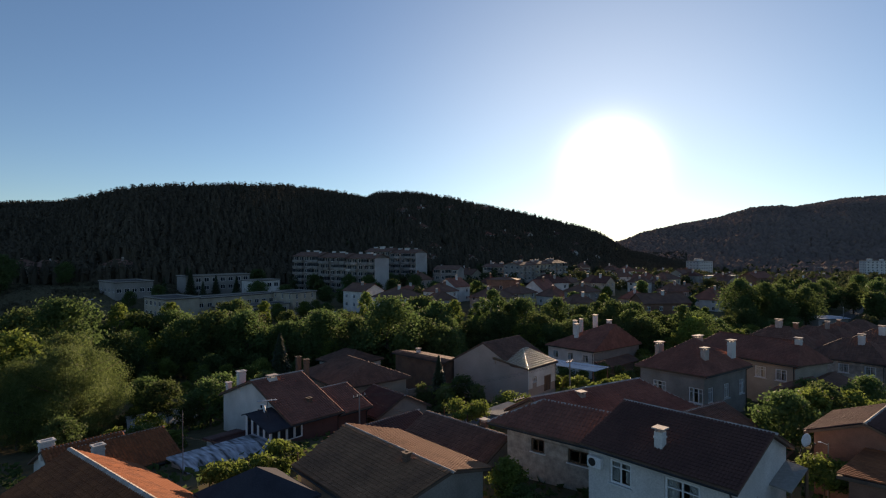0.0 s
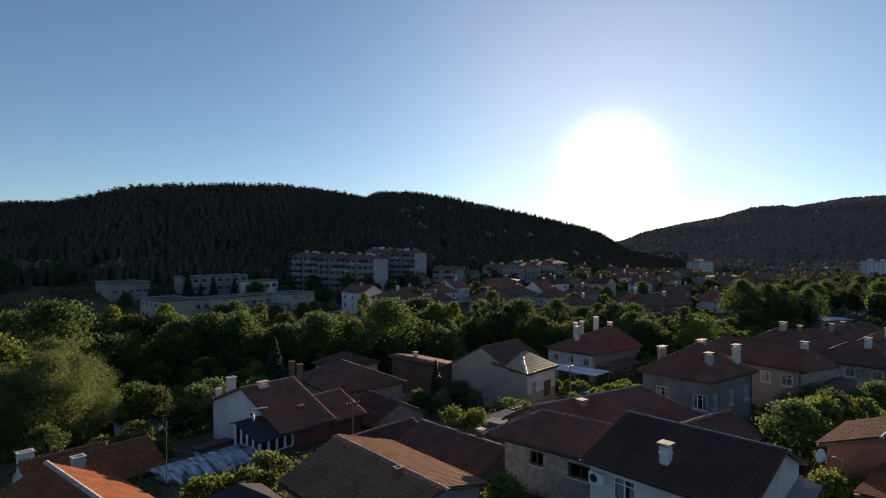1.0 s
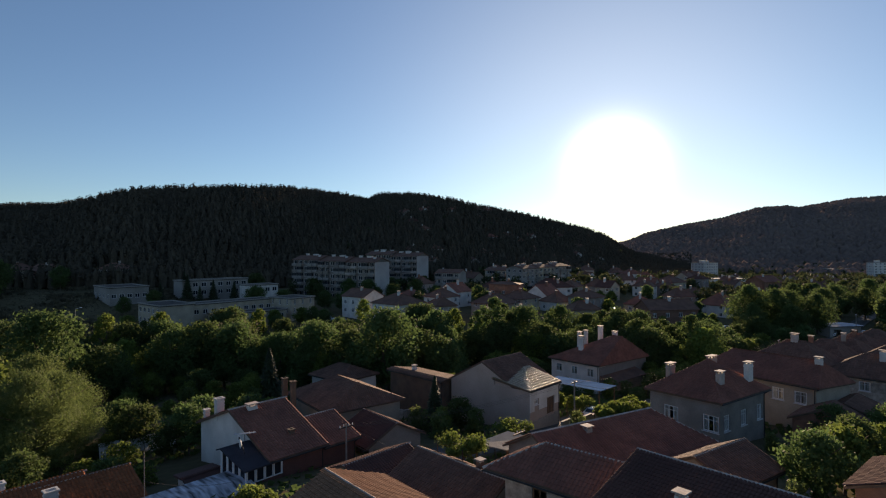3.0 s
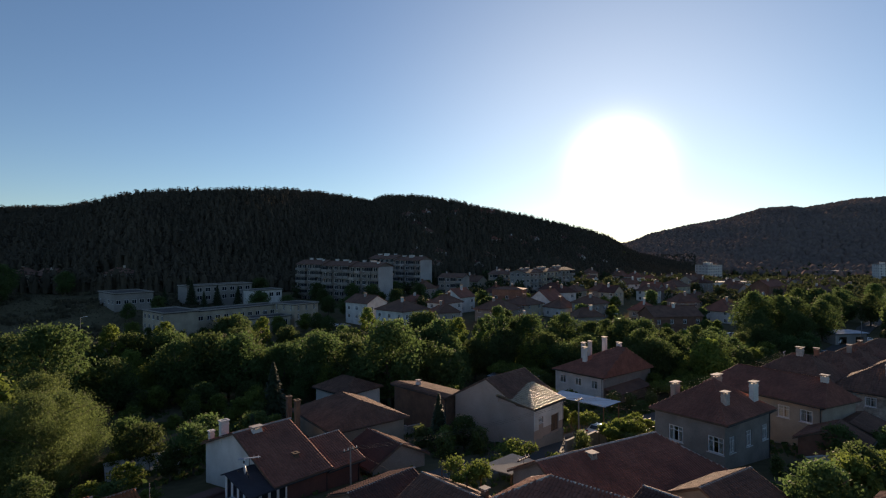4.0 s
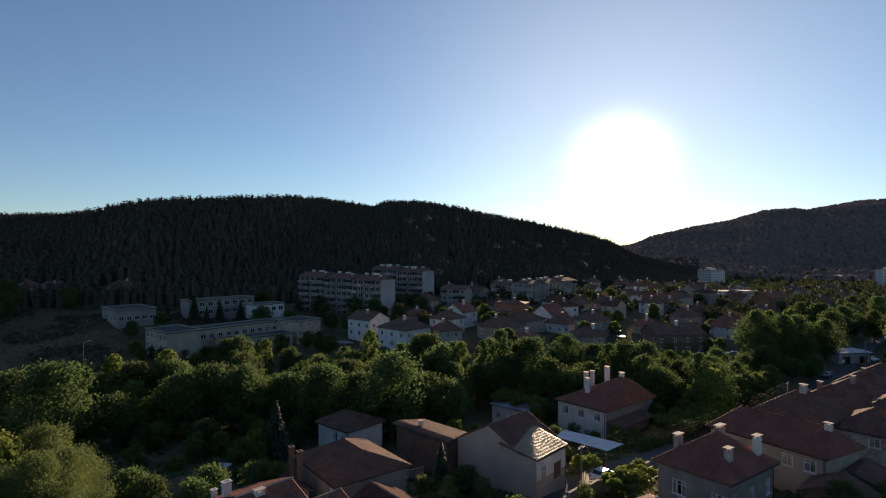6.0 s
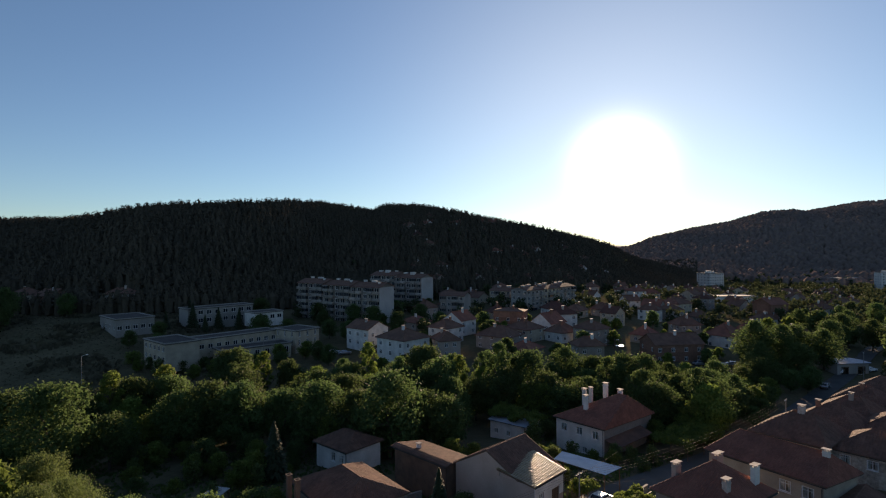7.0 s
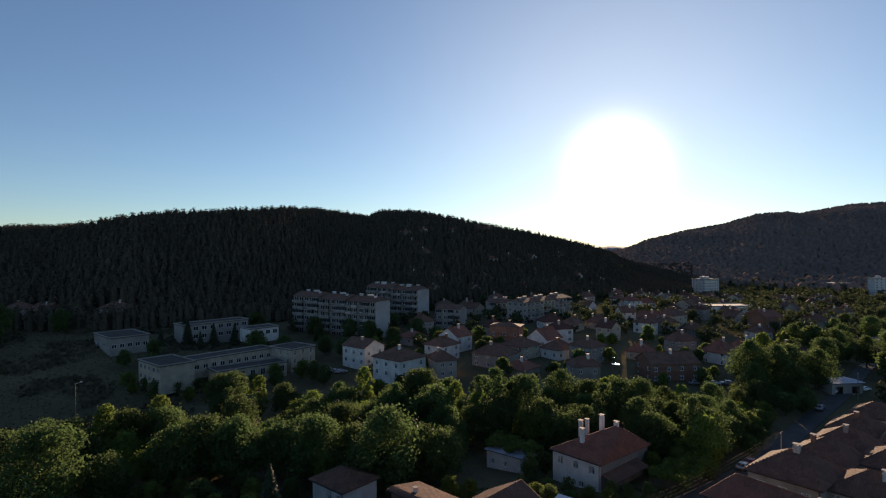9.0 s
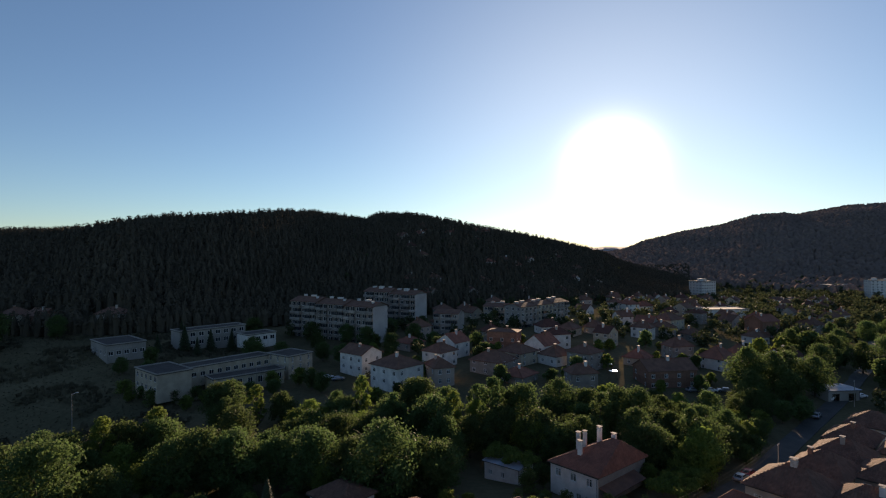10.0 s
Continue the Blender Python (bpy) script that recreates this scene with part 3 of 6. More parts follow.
house("outbuilding", "rough stone outbuilding with a red tiled roof", 8.56, 37.0, -40, (7.7, 1.85, 1.35), (3.1, 3.08, 4.0), "tile", "stone", hips=(1.8, 0), z=0.3, over=1.0,
      holes=[("f", 2.4, 1.1, 1.0, 0.9), ("f", 5.4, 1.0, 1.6, 0.9)], frame_mat="wood", seed=3)
house("house", "house under a broad brown tiled roof, sunlit on its far slope", -2.6, 33.95, -48.5, (8.65, 4.6, 2.73), (2.3, 2.71, 3.28), "tan", "grey", z=-0.8,
      holes=[("b", 3, 0.9, 1.2, 1.2), ("r", 3, 0.9, 1.0, 1.2)], chimneys=[(1.5, -0.8, 2.2, 3.75, 0.36, 0.36, "slab", False)], single=1, hips=(-2.25, 0), tile=(0.2, 0.3), seed=4)
house("shed", "small shed with a dark blue sheet roof", -10.3, 30.2, -45, (4.2, 2.0, 2.0), (2.0, 2.0, 3.2), "blue", "grey", hips=(2.0, 2.0), z=-0.3, holes=[("f", 2.3, 0.8, 0.9, 0.8)], seed=5)
white_house = house("house", "white house with a steep brown tiled gable roof", -16.15, 53.1, 48, (5.0, 6.4, 5.9), (4.35, 4.7, 6.9), "tile", "white", z=-4.2,
      holes=[("l", 7.4, 4.6, 0.5, 0.45)], chimneys=[(-2.2, 5.4, 4.2, 5.85, 0.42, 0.4, "white", False), (-2.2, 2.85, 5.4, 7.35, 0.7, 0.5, "white", False), (-0.9, -0.6, 6, 7.1, 0.8, 0.5, "white", True), (0.5, -4.6, 4, 5.5, 0.4, 0.4, "slab", False)], seed=6)
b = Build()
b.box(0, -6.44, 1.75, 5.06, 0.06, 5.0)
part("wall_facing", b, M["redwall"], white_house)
house("house", "low annex with brown ribbed tiles and dark red walls", -11.3, 54.7, 48, (3.4, 3.6, 2.3), (4.0, 4.1, 5.45), "tile", "redwall", z=-4.2, seed=7)
house("house", "house with a worn dark tiled hip roof", 1.7, 43.7, -45.5, (8.5, 3.2, 3.0), (1.9, 1.9, 3.4), "oldtile", "grey", z=-2.4, chimneys=[(1.5, 0.6, 2.2, 3.8, 0.4, 0.4, "slab", True)], seed=8)
house("outbuilding", "low outbuilding with dark tiles and a row of ridge tiles", -4.6, 47.0, 46, (6.0, 2.5, 2.5), (1.8, 1.8, 2.8), "darktile", "grey", z=-2.4, seed=9)
house("house", "pinkish rendered house with a blank gable and brown tiles", 7.75, 73.0, 47, (7.9, 5.4, 5.0), (4.55, 4.55, 7.25), "oldtile", "pink", z=-4.4, gable_over=0.04, gutter=False,
      holes=[("f", 2.0, 3.0, 1.0, 0.7), ("f", 6.0, 2.4, 1.4, 1.4), ("r", 5, 2.5, 1.2, 1.3)], doors=[("f", 4.2, 2.0, 1.0, 2.0)], seed=10)
house("house", "house with a dark tiled roof and a small gable window", -11.2, 67.8, -52, (10.3, 4.2, 4.4), (4.0, 4.0, 5.9), "oldtile", "cream", z=-4.4,
      hips=(3.6, 2.0), holes=[("r", 4.3, 2.6, 0.6, 0.8), ("f", 8.6, 2.0, 1.1, 1.3)], seed=11)
house("outbuilding", "small dark shed with two tall dark chimney stacks", -16.8, 63.4, -52, (3.6, 1.2, 1.2), (3.2, 3.2, 4.0), "darktile", "grey", z=-4.8,
      chimneys=[(-0.75, 0.3, 3.4, 7.2, 0.5, 0.5, "slab", False), (0.85, 0.6, 3.4, 7.1, 0.5, 0.5, "slab", False)], seed=70)
house("outbuilding", "low shed with a dark gable roof", -5.9, 58.8, -50, (5.5, 3.0, 3.0), (2.1, 2.1, 3.6), "darktile", "grey", z=-3.8, seed=12)
house("house", "small white house with a grey hipped roof", -15.6, 91.4, -40, (7.5, 3.4, 3.4), (3.9, 3.9, 5.3), "oldtile", "white", hips=(2.4, 2.4), z=-7.1, holes=[("f", 4.2, 1.6, 1.0, 1.4), ("f", 6.2, 1.6, 0.9, 1.4)], seed=13)
house("outbuilding", "long low building with an almost flat tile roof", -3.0, 77.0, -44, (10.2, 0.5, 4.5), (5.5, 4.75, 5.6), "oldtile", "slab", z=-5.6, chimneys=[(-1.8, 1.0, 5.0, 6.1, 0.45, 0.45, "white", True)], seed=14)
hip_house = house("house", "white two-storey house with a large red-brown hip roof", 29.8, 106.4, -48, (9.8, 8.8, 7.1), (4.5, 4.1, 8.15), "tile", "white", hips=(7.3, 0.8), z=-7.7,
      holes=row("f", 3, 9.8, 2.2, 1.3, 1.4, 1.0) + [("f", 6.0, -0.7, 1.1, 1.1)],
      chimneys=[(-0.7, -5.7, 4, 8.3, 0.7, 0.55), (-0.6, 0.5, 6, 9.5, 0.75, 0.6), (-3.4, -2.2, 5, 8.4, 0.65, 0.6), (-2.4, -1.6, 5, 8.7, 0.6, 0.5), (2.0, 1.2, 6, 8.7, 0.8, 0.5)], seed=15)
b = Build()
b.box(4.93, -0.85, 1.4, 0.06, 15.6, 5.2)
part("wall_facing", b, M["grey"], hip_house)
b = Build()
b.add([(4.9, -8.6, 2.6), (7.4, -8.2, 1.7), (7.4, 3.0, 1.7), (4.9, 3.0, 2.6)] + [(4.9, -8.6, 2.48), (7.4, -8.2, 1.58), (7.4, 3.0, 1.58), (4.9, 3.0, 2.48)],
      [(0, 1, 2, 3), (7, 6, 5, 4), (0, 4, 5, 1), (1, 5, 6, 2), (2, 6, 7, 3), (3, 7, 4, 0)])
part("side_roof", b, M["oldtile"], hip_house)
house("house", "grey rendered house with white windows under a dark red hip roof", 28.3, 62.4, 35.5, (8.9, 3.9, 3.6), (4.85, 4.7, 7.4), "tile", "grey", hips=(4.9, 3.8), z=-2.9,
      holes=row("f", 3, 9.2, 1.6, 1.1, 1.6, 0.8) + [("l", 2.4, 1.6, 1.6, 1.6), ("l", 6.6, 1.6, 1.6, 1.6)],
      chimneys=[(3.0, -3.0, 4.6, 7.3, 0.95, 0.5), (-1.9, -2.6, 5, 6.9, 0.8, 0.5, "mortar"), (3.1, 1.0, 5.4, 7.3, 1.3, 0.5, "grey"), (-1.8, 2.9, 5, 6.8, 1.0, 0.5, "grey")], seed=16, lights=3)
house("house", "house with a wide red tiled hip roof beside the street", 42.1, 73.2, -56, (13.2, 4.8, 4.0), (5.45, 4.9, 7.35), "tile", "cream", hips=(1.4, 1.4), z=-4.4,
      holes=[("f", 9.2, 3.2, 1.3, 1.4), ("f", 11.6, 3.2, 1.3, 1.4)], chimneys=[(5.2, -0.6, 6, 7.9, 0.7, 0.5, "white")], seed=17)
house("house", "red tiled house along the street", 53.4, 87.6, -50, (9.5, 5.0, 5.0), (5.2, 5.2, 8.0), "oldtile", "grey", hips=(4.2, 3.0), z=-5.6, holes=row("f", 3, 9.5, 2.6, 1.2, 1.3, 1.2), chimneys=[(0.4, -0.3, 6.6, 9.0, 0.9, 0.6, "mortar")], seed=18)
house("house", "red tiled house along the street", 64.5, 97.0, -50, (8.5, 5.0, 5.0), (5.0, 5.0, 7.8), "oldtile", "cream", hips=(4.0, 2.8), z=-6.8, holes=row("f", 3, 8.5, 2.6, 1.2, 1.3, 1.2), chimneys=[(-1.4, -1.2, 6, 8.2, 0.7, 0.5, "brick")], seed=19)
house("house", "brown tiled house along the street", 74.0, 105.6, -48, (8.5, 5.0, 5.0), (5.0, 5.0, 7.6), "oldtile", "grey", hips=(3.9, 2.8), z=-7.6, holes=row("f", 3, 8.5, 2.6, 1.2, 1.3, 1.2), chimneys=[(0.4, -1.3, 6, 8.3, 0.7, 0.5, "grey")], seed=20)
house("house", "brown tiled house along the street", 85.0, 117.5, -48, (8.0, 4.8, 4.8), (5.0, 5.0, 7.4), "oldtile", "cream", hips=(3.7, 2.8), z=-8.6, holes=row("f", 2, 8, 2.6, 1.2, 1.3, 1.2), chimneys=[(0.2, -1.2, 6, 8.0, 0.7, 0.5, "brick")], seed=21)
house("house", "brown tiled house along the street", 99.0, 130.5, -48, (8.0, 4.8, 4.8), (4.8, 4.8, 7.2), "oldtile", "white", hips=(3.7, 2.8), z=-9.6, holes=row("f", 2, 8, 2.6, 1.2, 1.3, 1.2), seed=22)

# ---- far buildings ----


def balcony_mesh(w, kind):
    """A balcony in one piece: an open tub, or, for kind 1, a box glazed in between bars."""
    key = ("balcony", w, kind)
    if key not in WINDOWS:
        b = Build()
        if kind == 1:
            t = 0.09
            xs = sorted([0, t, w - t, w] + [w * q / 3 + e for q in (1, 2) for e in (-t / 2, t / 2)])
            zs = [0, 1.05, 1.13, 2.42, 2.52]
            n = len(xs)
            b.v = [(x, -1.2, z) for z in zs for x in xs] + [(x, 0, z) for z in zs for x in (0, w)]
            back = n * len(zs)

            def face(*corners, slot=0):
                b.f.append(corners)
                b.slot.append(slot)
            for k in range(len(zs) - 1):
                for i in range(n - 1):
                    face(k * n + i, k * n + i + 1, (k + 1) * n + i + 1, (k + 1) * n + i, slot=1 if k == 2 and i % 2 else 0)
                face(back + 2 * k, k * n, (k + 1) * n, back + 2 * k + 2, slot=1 if k == 2 else 0)
                face(k * n + n - 1, back + 2 * k + 1, back + 2 * k + 3, (k + 1) * n + n - 1, slot=1 if k == 2 else 0)
            face(*range((len(zs) - 1) * n, len(zs) * n), back + 2 * len(zs) - 1, back + 2 * len(zs) - 2)
            face(*range(n - 1, -1, -1), back, back + 1)
        else:
            o = [(0, 0), (0, -1.2), (w, -1.2), (w, 0)]
            q = [(0.06, 0), (0.06, -1.13), (w - 0.06, -1.13), (w - 0.06, 0)]
            b.add([(x, y, 0) for x, y in o] + [(x, y, 1.07) for x, y in o] + [(x, y, 1.07) for x, y in q] + [(x, y, 0.12) for x, y in q],
                  [(0, 3, 2, 1), (12, 13, 14, 15)] + [(i, i + 1, i + 5, i + 4) for i in range(3)] + [(i + 4, i + 5, i + 9, i + 8) for i in range(3)] + [(i + 8, i + 9, i + 13, i + 12) for i in range(3)])
        WINDOWS[key] = b.mesh("balcony", [M[("concrete", "concrete", "grey", "mortar")[kind]], M["pane"]])
    return WINDOWS[key]


def block(name, label, x, y, turn, length, deep, floors, z=None, wall="concrete", bays=None, roof="flat", balconies=(), storey=2.8, sides="fr", category="apartment building", win=(1.5, 1.4), roof_mat="oldtile", group="", blank=False, foot=2.0, gable_wall="", flat_mat="bitumen"):
    """A block of flats, a school or a works: windows in rows, balconies in the bays named."""
    z = ground(x, y) if z is None else z
    top = thing(name, pose(x, y, z, 0, 0, turn), label, category, group)
    high = floors * storey
    mood = random.Random(int(x * 7 + y * 3))
    bays = bays or max(1, round(length / 3.2))
    w = Build()
    spots = []
    faces = dict(f=((-length / 2, -deep / 2, 0), (1, 0), (0, -1), length, bays), r=((length / 2, -deep / 2, 0), (0, 1), (1, 0), deep, max(1, round(deep / 4))),
                 b=((length / 2, deep / 2, 0), (-1, 0), (0, 1), length, 0), l=((-length / 2, deep / 2, 0), (0, -1), (-1, 0), deep, max(1, round(deep / 4))))
    for key, (a, way, out, long, count) in faces.items():
        holes = []
        if key in sides and not (blank and key == "r"):
            for i in range(count):
                for j in range(floors):
                    px = (i + 0.5) * long / count - win[0] / 2
                    holes.append((px, j * storey + 0.85, *win))
                    spots.append((a, way, out, px, j * storey + 0.85, key, i, j))
        wall_side(w, (a[0], a[1], -foot), way, out, long, high + foot, [(p, q + foot, r, s) for p, q, r, s in holes], 0.25)
    part("wall", w, M[wall], top)
    if gable_wall:
        e = Build()
        for sx in (-1, 1):
            e.box(sx * (length / 2 + 0.05), 0, high / 2 - 0.3, 0.1, deep - 0.1, high + 0.5)
        part("end_panel", e, M[gable_wall], top)
    me, pane = far_window(*win)
    for a, way, out, px, pz, key, i, j in spots:
        m = Matrix.Translation((a[0] + way[0] * px - out[0] * 0.14, a[1] + way[1] * px - out[1] * 0.14, pz)) @ Matrix.Rotation(math.atan2(way[1], way[0]), 4, "Z")
        part("pane", pane, None, part("window", me, None, top, m=m))
        if key == "f" and i in balconies and j > 0:
            bw = length / bays * 0.92
            mb = Matrix.Translation((a[0] + way[0] * (px + win[0] / 2 - bw / 2), a[1], j * storey + 0.02))
            part("balcony", balcony_mesh(round(bw, 2), mood.choice((0, 1, 1, 2, 3))), None, top, m=mb)
    r = Build()
    if roof == "flat":
        r.box(0, 0, high + 0.1, length + 0.5, deep + 0.5, 0.2)
        edge = Build()
        for sx, sy, ox, oy in ((length + 0.5, 0.25, 0, deep / 2 + 0.12), (length + 0.5, 0.25, 0, -deep / 2 - 0.12), (0.25, deep, length / 2 + 0.12, 0), (0.25, deep, -length / 2 - 0.12, 0)):
            edge.box(ox, oy, high + 0.36, sx, sy, 0.32)
        ro = part("roof", r, M[flat_mat], top)
        part("parapet", edge, M["concrete"], ro)
    else:
        k, o = roof, 0.5
        pts = [(-length / 2 - o, -deep / 2 - o, high), (length / 2 + o, -deep / 2 - o, high), (length / 2 + o, 0, high + k), (-length / 2 - o, 0, high + k), (-length / 2 - o, deep / 2 + o, high), (length / 2 + o, deep / 2 + o, high)]
        r.add(pts + [(p[0], p[1], p[2] - 0.2) for p in pts], [(0, 1, 2, 3), (3, 2, 5, 4), (6, 9, 8, 7), (9, 10, 11, 8), (0, 6, 7, 1), (4, 5, 11, 10), (1, 7, 8, 2), (2, 8, 11, 5), (0, 3, 9, 6), (3, 4, 10, 9)])
        ro = part("roof", r, M[roof_mat], top)
        g = Build()
        for sx in (-1, 1):
            ex = sx * length / 2
            g.add([(ex, -deep / 2, high - 0.15), (ex, deep / 2, high - 0.15), (ex, 0, high + k * 0.93)], [(0, 1, 2) if sx > 0 else (2, 1, 0)])
        part("gable", g, M[wall], top)
    return top, ro, high


def roof_huts(top, ro, high, spots, mat="white"):
    """Stair heads and chimney stacks on a flat or pitched roof."""
    for hx, hy, sx, sy, sz in spots:
        b = Build()
        b.box(hx, hy, high + sz / 2, sx, sy, sz)
        b.box(hx, hy, high + sz + 0.06, sx + 0.3, sy + 0.3, 0.12)
        part("chimney", b, M[mat], ro)


FLATS = "flats below the wooded hill"
for i, (bx, by, bz, fl) in enumerate(((-33.2, 240.6, -5.6, 6), (-46.6, 248.0, -5.2, 6), (-60.2, 255.6, -4.7, 6))):
    t, ro, h = block("apartment_building", "grey panel block of flats with glazed balconies and a blank gable", bx, by, -29, 15.2, 10.5, fl, z=bz, roof=1.9,
                     balconies=(0, 1, 3, 4), bays=5, win=(2.0, 1.7), sides="f", group=FLATS, foot=5, wall="facade", gable_wall="gable")
    roof_huts(t, ro, h, ((-4, 0.5, 1.2, 1.2, 2.6), (1, 0.5, 2.2, 1.4, 2.4), (5, -1.5, 0.9, 0.9, 2.0)))
for i, (bx, by, bz, fl) in enumerate(((-17.6, 279.0, -6.4, 7), (-31.0, 286.4, -5.6, 7))):
    t, ro, h = block("apartment_building", "tall grey panel block of flats with balconies below the wood", bx, by, -29, 15.2, 11, fl, z=bz, roof=1.8, balconies=(0, 1, 3, 4), bays=5, win=(2.0, 1.7), sides="f", group=FLATS, foot=5, wall="facade", gable_wall="gable")
    roof_huts(t, ro, h, ((-5, 0, 1.6, 1.6, 2.2), (0, -1.0, 2.4, 1.6, 2.4), (4, 1.0, 1.2, 1.2, 2.2)))
for i, (bx, by, bz, fl) in enumerate(((39.0, 279.0, -9.9, 6), (48.6, 287.0, -9.7, 6), (58.2, 295.5, -9.4, 6), (29.0, 292.0, -8.4, 5))):
    t, ro, h = block("apartment_building", "hazy row of flats with sunlit roof edges", bx, by, 40 if i < 3 else -30, 12.0, 11, fl, z=bz, roof=1.4, balconies=(1, 3), bays=4, sides="fl", group=FLATS, wall="cream" if i % 2 else "concrete", foot=5)
    roof_huts(t, ro, h, ((-3, 0, 1.6, 1.6, 2.0), (2, 1.0, 2.0, 1.4, 2.2)), "mortar")
block("apartment_building", "small block of flats with white balconies", 3.0, 262.0, -20, 11.5, 10, 4, z=-5.6, roof=1.6, balconies=(0, 2, 3), bays=4, sides="f", group=FLATS, foot=5)
t, ro, h = block("apartment_building", "white tower block standing in the valley", 268.0, 572.0, 24, 20, 16, 10, z=-27, wall="white", sides="fl", bays=6, group=FLATS, category="tower block", foot=6)
roof_huts(t, ro, h, ((-3, 0, 5, 4, 2.6), (5, 2, 3, 3, 2.0)))
t, ro, h = block("apartment_building", "white tower block standing in the valley", 465.0, 588.0, -15, 24, 16, 10, z=-28, wall="white", sides="fl", bays=6, group=FLATS, category="tower block", foot=6)
roof_huts(t, ro, h, ((-6, 0, 4, 4, 2.4), (6, 2, 3, 3, 2.0)))
block("factory_hall", "long dark multi-storey works with ribbon windows", 487.0, 660.0, 8, 72, 18, 6, z=-26, wall="grey", sides="fl", bays=22, win=(2.6, 1.5), category="factory", foot=6, flat_mat="concrete")
block("factory_hall", "low white hall with a bright flat roof", 176.0, 350.0, 4, 26, 14, 2, z=-11, wall="white", sides="f", bays=6, storey=4.0, category="hall", foot=5, flat_mat="concrete")
block("factory_hall", "long low grey hall far down the valley", 330.0, 560.0, 6, 60, 16, 2, z=-24, wall="concrete", sides="f", bays=14, storey=4.0, category="hall", foot=6)

SCHOOL = "school buildings by the meadow"
block("school_hall", "pale school hall with a blank end wall", -81.2, 163.6, -40, 15, 9.6, 2, z=-5.0, wall="cream", sides="f", bays=5, storey=2.9, group=SCHOOL, category="school", roof="flat", blank=True)
block("school_wing", "long low cream school wing with a row of windows", -69.3, 180.0, 50, 27, 7, 1, z=-3.6, wall="cream", sides="f", bays=10, storey=3.6, group=SCHOOL, category="school")
block("school_wing", "low cream school wing with tall windows", -60.8, 173.6, 42, 22, 7, 1, z=-6.2, wall="cream", sides="f", bays=7, storey=3.6, group=SCHOOL, category="school", win=(1.5, 2.0))
block("school_hall", "cream gymnasium with narrow windows", -51.5, 189.0, 55, 10, 11, 2, z=-5.0, wall="cream", sides="fl", bays=3, storey=2.7, group=SCHOOL, category="school", win=(0.8, 1.8))
block("depot", "long grey shed with a flat roof at the meadow", -112.5, 194.0, 48, 12, 17, 1, z=-0.2, wall="concrete", sides="fl", bays=5, storey=4.2, category="depot")
block("school_wing", "white two-storey school wing behind dark spruces", -92.0, 220.0, 48, 26, 8, 2, z=-1.2, wall="concrete", sides="f", bays=8, storey=3.0, group=SCHOOL, category="school", win=(1.9, 1.6))
block("school_wing", "white annex behind the school", -73.0, 219.0, 48, 12, 8, 1, z=-0.4, wall="white", sides="f", bays=4, storey=3.2, group=SCHOOL, category="school", win=(1.9, 1.6))

# ---- houses across the stream ----
TOWN = "houses across the stream"
spots = [(-27.5, 189.0, -40, 11, 4.4, 6.2, 8.4, "white", "oldtile", -5.2), (-14.0, 173.5, -42, 12, 5.5, 6.0, 8.6, "white", "oldtile", -5.8), (-1.0, 196.0, 50, 9, 4.2, 5.6, 8.0, "white", "oldtile", -5.4),
         (4.0, 212.0, 50, 9, 4.4, 6.0, 8.8, "white", "tile", -5.2), (17.0, 187.0, -35, 12, 5.2, 4.8, 7.6, "grey", "oldtile", -6.0), (27.0, 200.0, -45, 10, 4.8, 5.2, 7.6, "cream", "oldtile", -6.0),
         (38.0, 214.0, 45, 10, 4.6, 6.0, 9.4, "white", "tile", -6.6), (24.0, 178.0, 50, 9, 4.4, 3.4, 5.4, "grey", "tile", -7.4), (25.0, 226.0, -20, 12, 4.6, 7.4, 8.2, "brick", "oldtile", -5.0),
         (70.5, 178.5, 8, 16, 5.0, 6.0, 8.6, "brick", "oldtile", -8.4), (98.5, 201.0, 40, 10, 4.8, 5.0, 8.6, "white", "tile", -8.4), (110.0, 208.0, 40, 9, 4.6, 4.6, 8.2, "grey", "oldtile", -8.6),
         (154.0, 269.0, 20, 11, 5.0, 8.4, 11.0, "brick", "tile", -8.0), (116.0, 287.0, 35, 12, 5.5, 6.2, 9.2, "cream", "oldtile", -7.0), (-183.0, 239.0, -30, 11, 4.6, 4.5, 7.0, "cream", "oldtile", 4.2),
         (-171.0, 238.0, -20, 10, 4.6, 4.0, 6.6, "brick", "oldtile", 4.2), (-141.0, 238.0, 15, 11, 4.6, 4.0, 6.2, "grey", "oldtile", 5.0)]
rng = random.Random(11)
taken = [(s[0], s[1], 11) for s in spots] + [(-46, 250, 30), (-24, 282, 22), (52, 290, 28), (4, 262, 12), (-55, 180, 34), (-80, 212, 24), (-113, 196, 14), (176, 350, 20), (70, 178, 13)]
for _ in range(6000):
    hx, hy = rng.uniform(-60, 360), rng.uniform(158, 520)
    if hx < -20 + (hy - 158) * -0.05 or hx > 0.70 * hy + 6 or hx > 70 + (hy - 158) * 1.2 or road_gap(hx, hy) < 9:
        continue
    if 95 < hx < 150 and hy < 200 or any(math.hypot(hx - a, hy - b) < c + 1.5 for a, b, c in taken):
        continue
    if len(spots) > 160:
        break
    taken.append((hx, hy, rng.uniform(7.0, 9.0)))
    two = rng.random() < 0.45
    he = rng.uniform(5.0, 6.2) if two else rng.uniform(3.0, 4.0)
    spots.append((hx, hy, rng.choice((45, -45, 40, -38, 15, -70)) + rng.uniform(-6, 6), rng.uniform(7, 10), rng.uniform(3.2, 4.4), he, he + rng.uniform(2.0, 2.9),
                  rng.choice(("white", "white", "cream", "cream", "grey", "grey", "pink")), rng.choice(("tile", "oldtile", "oldtile", "oldtile", "darktile")), None))
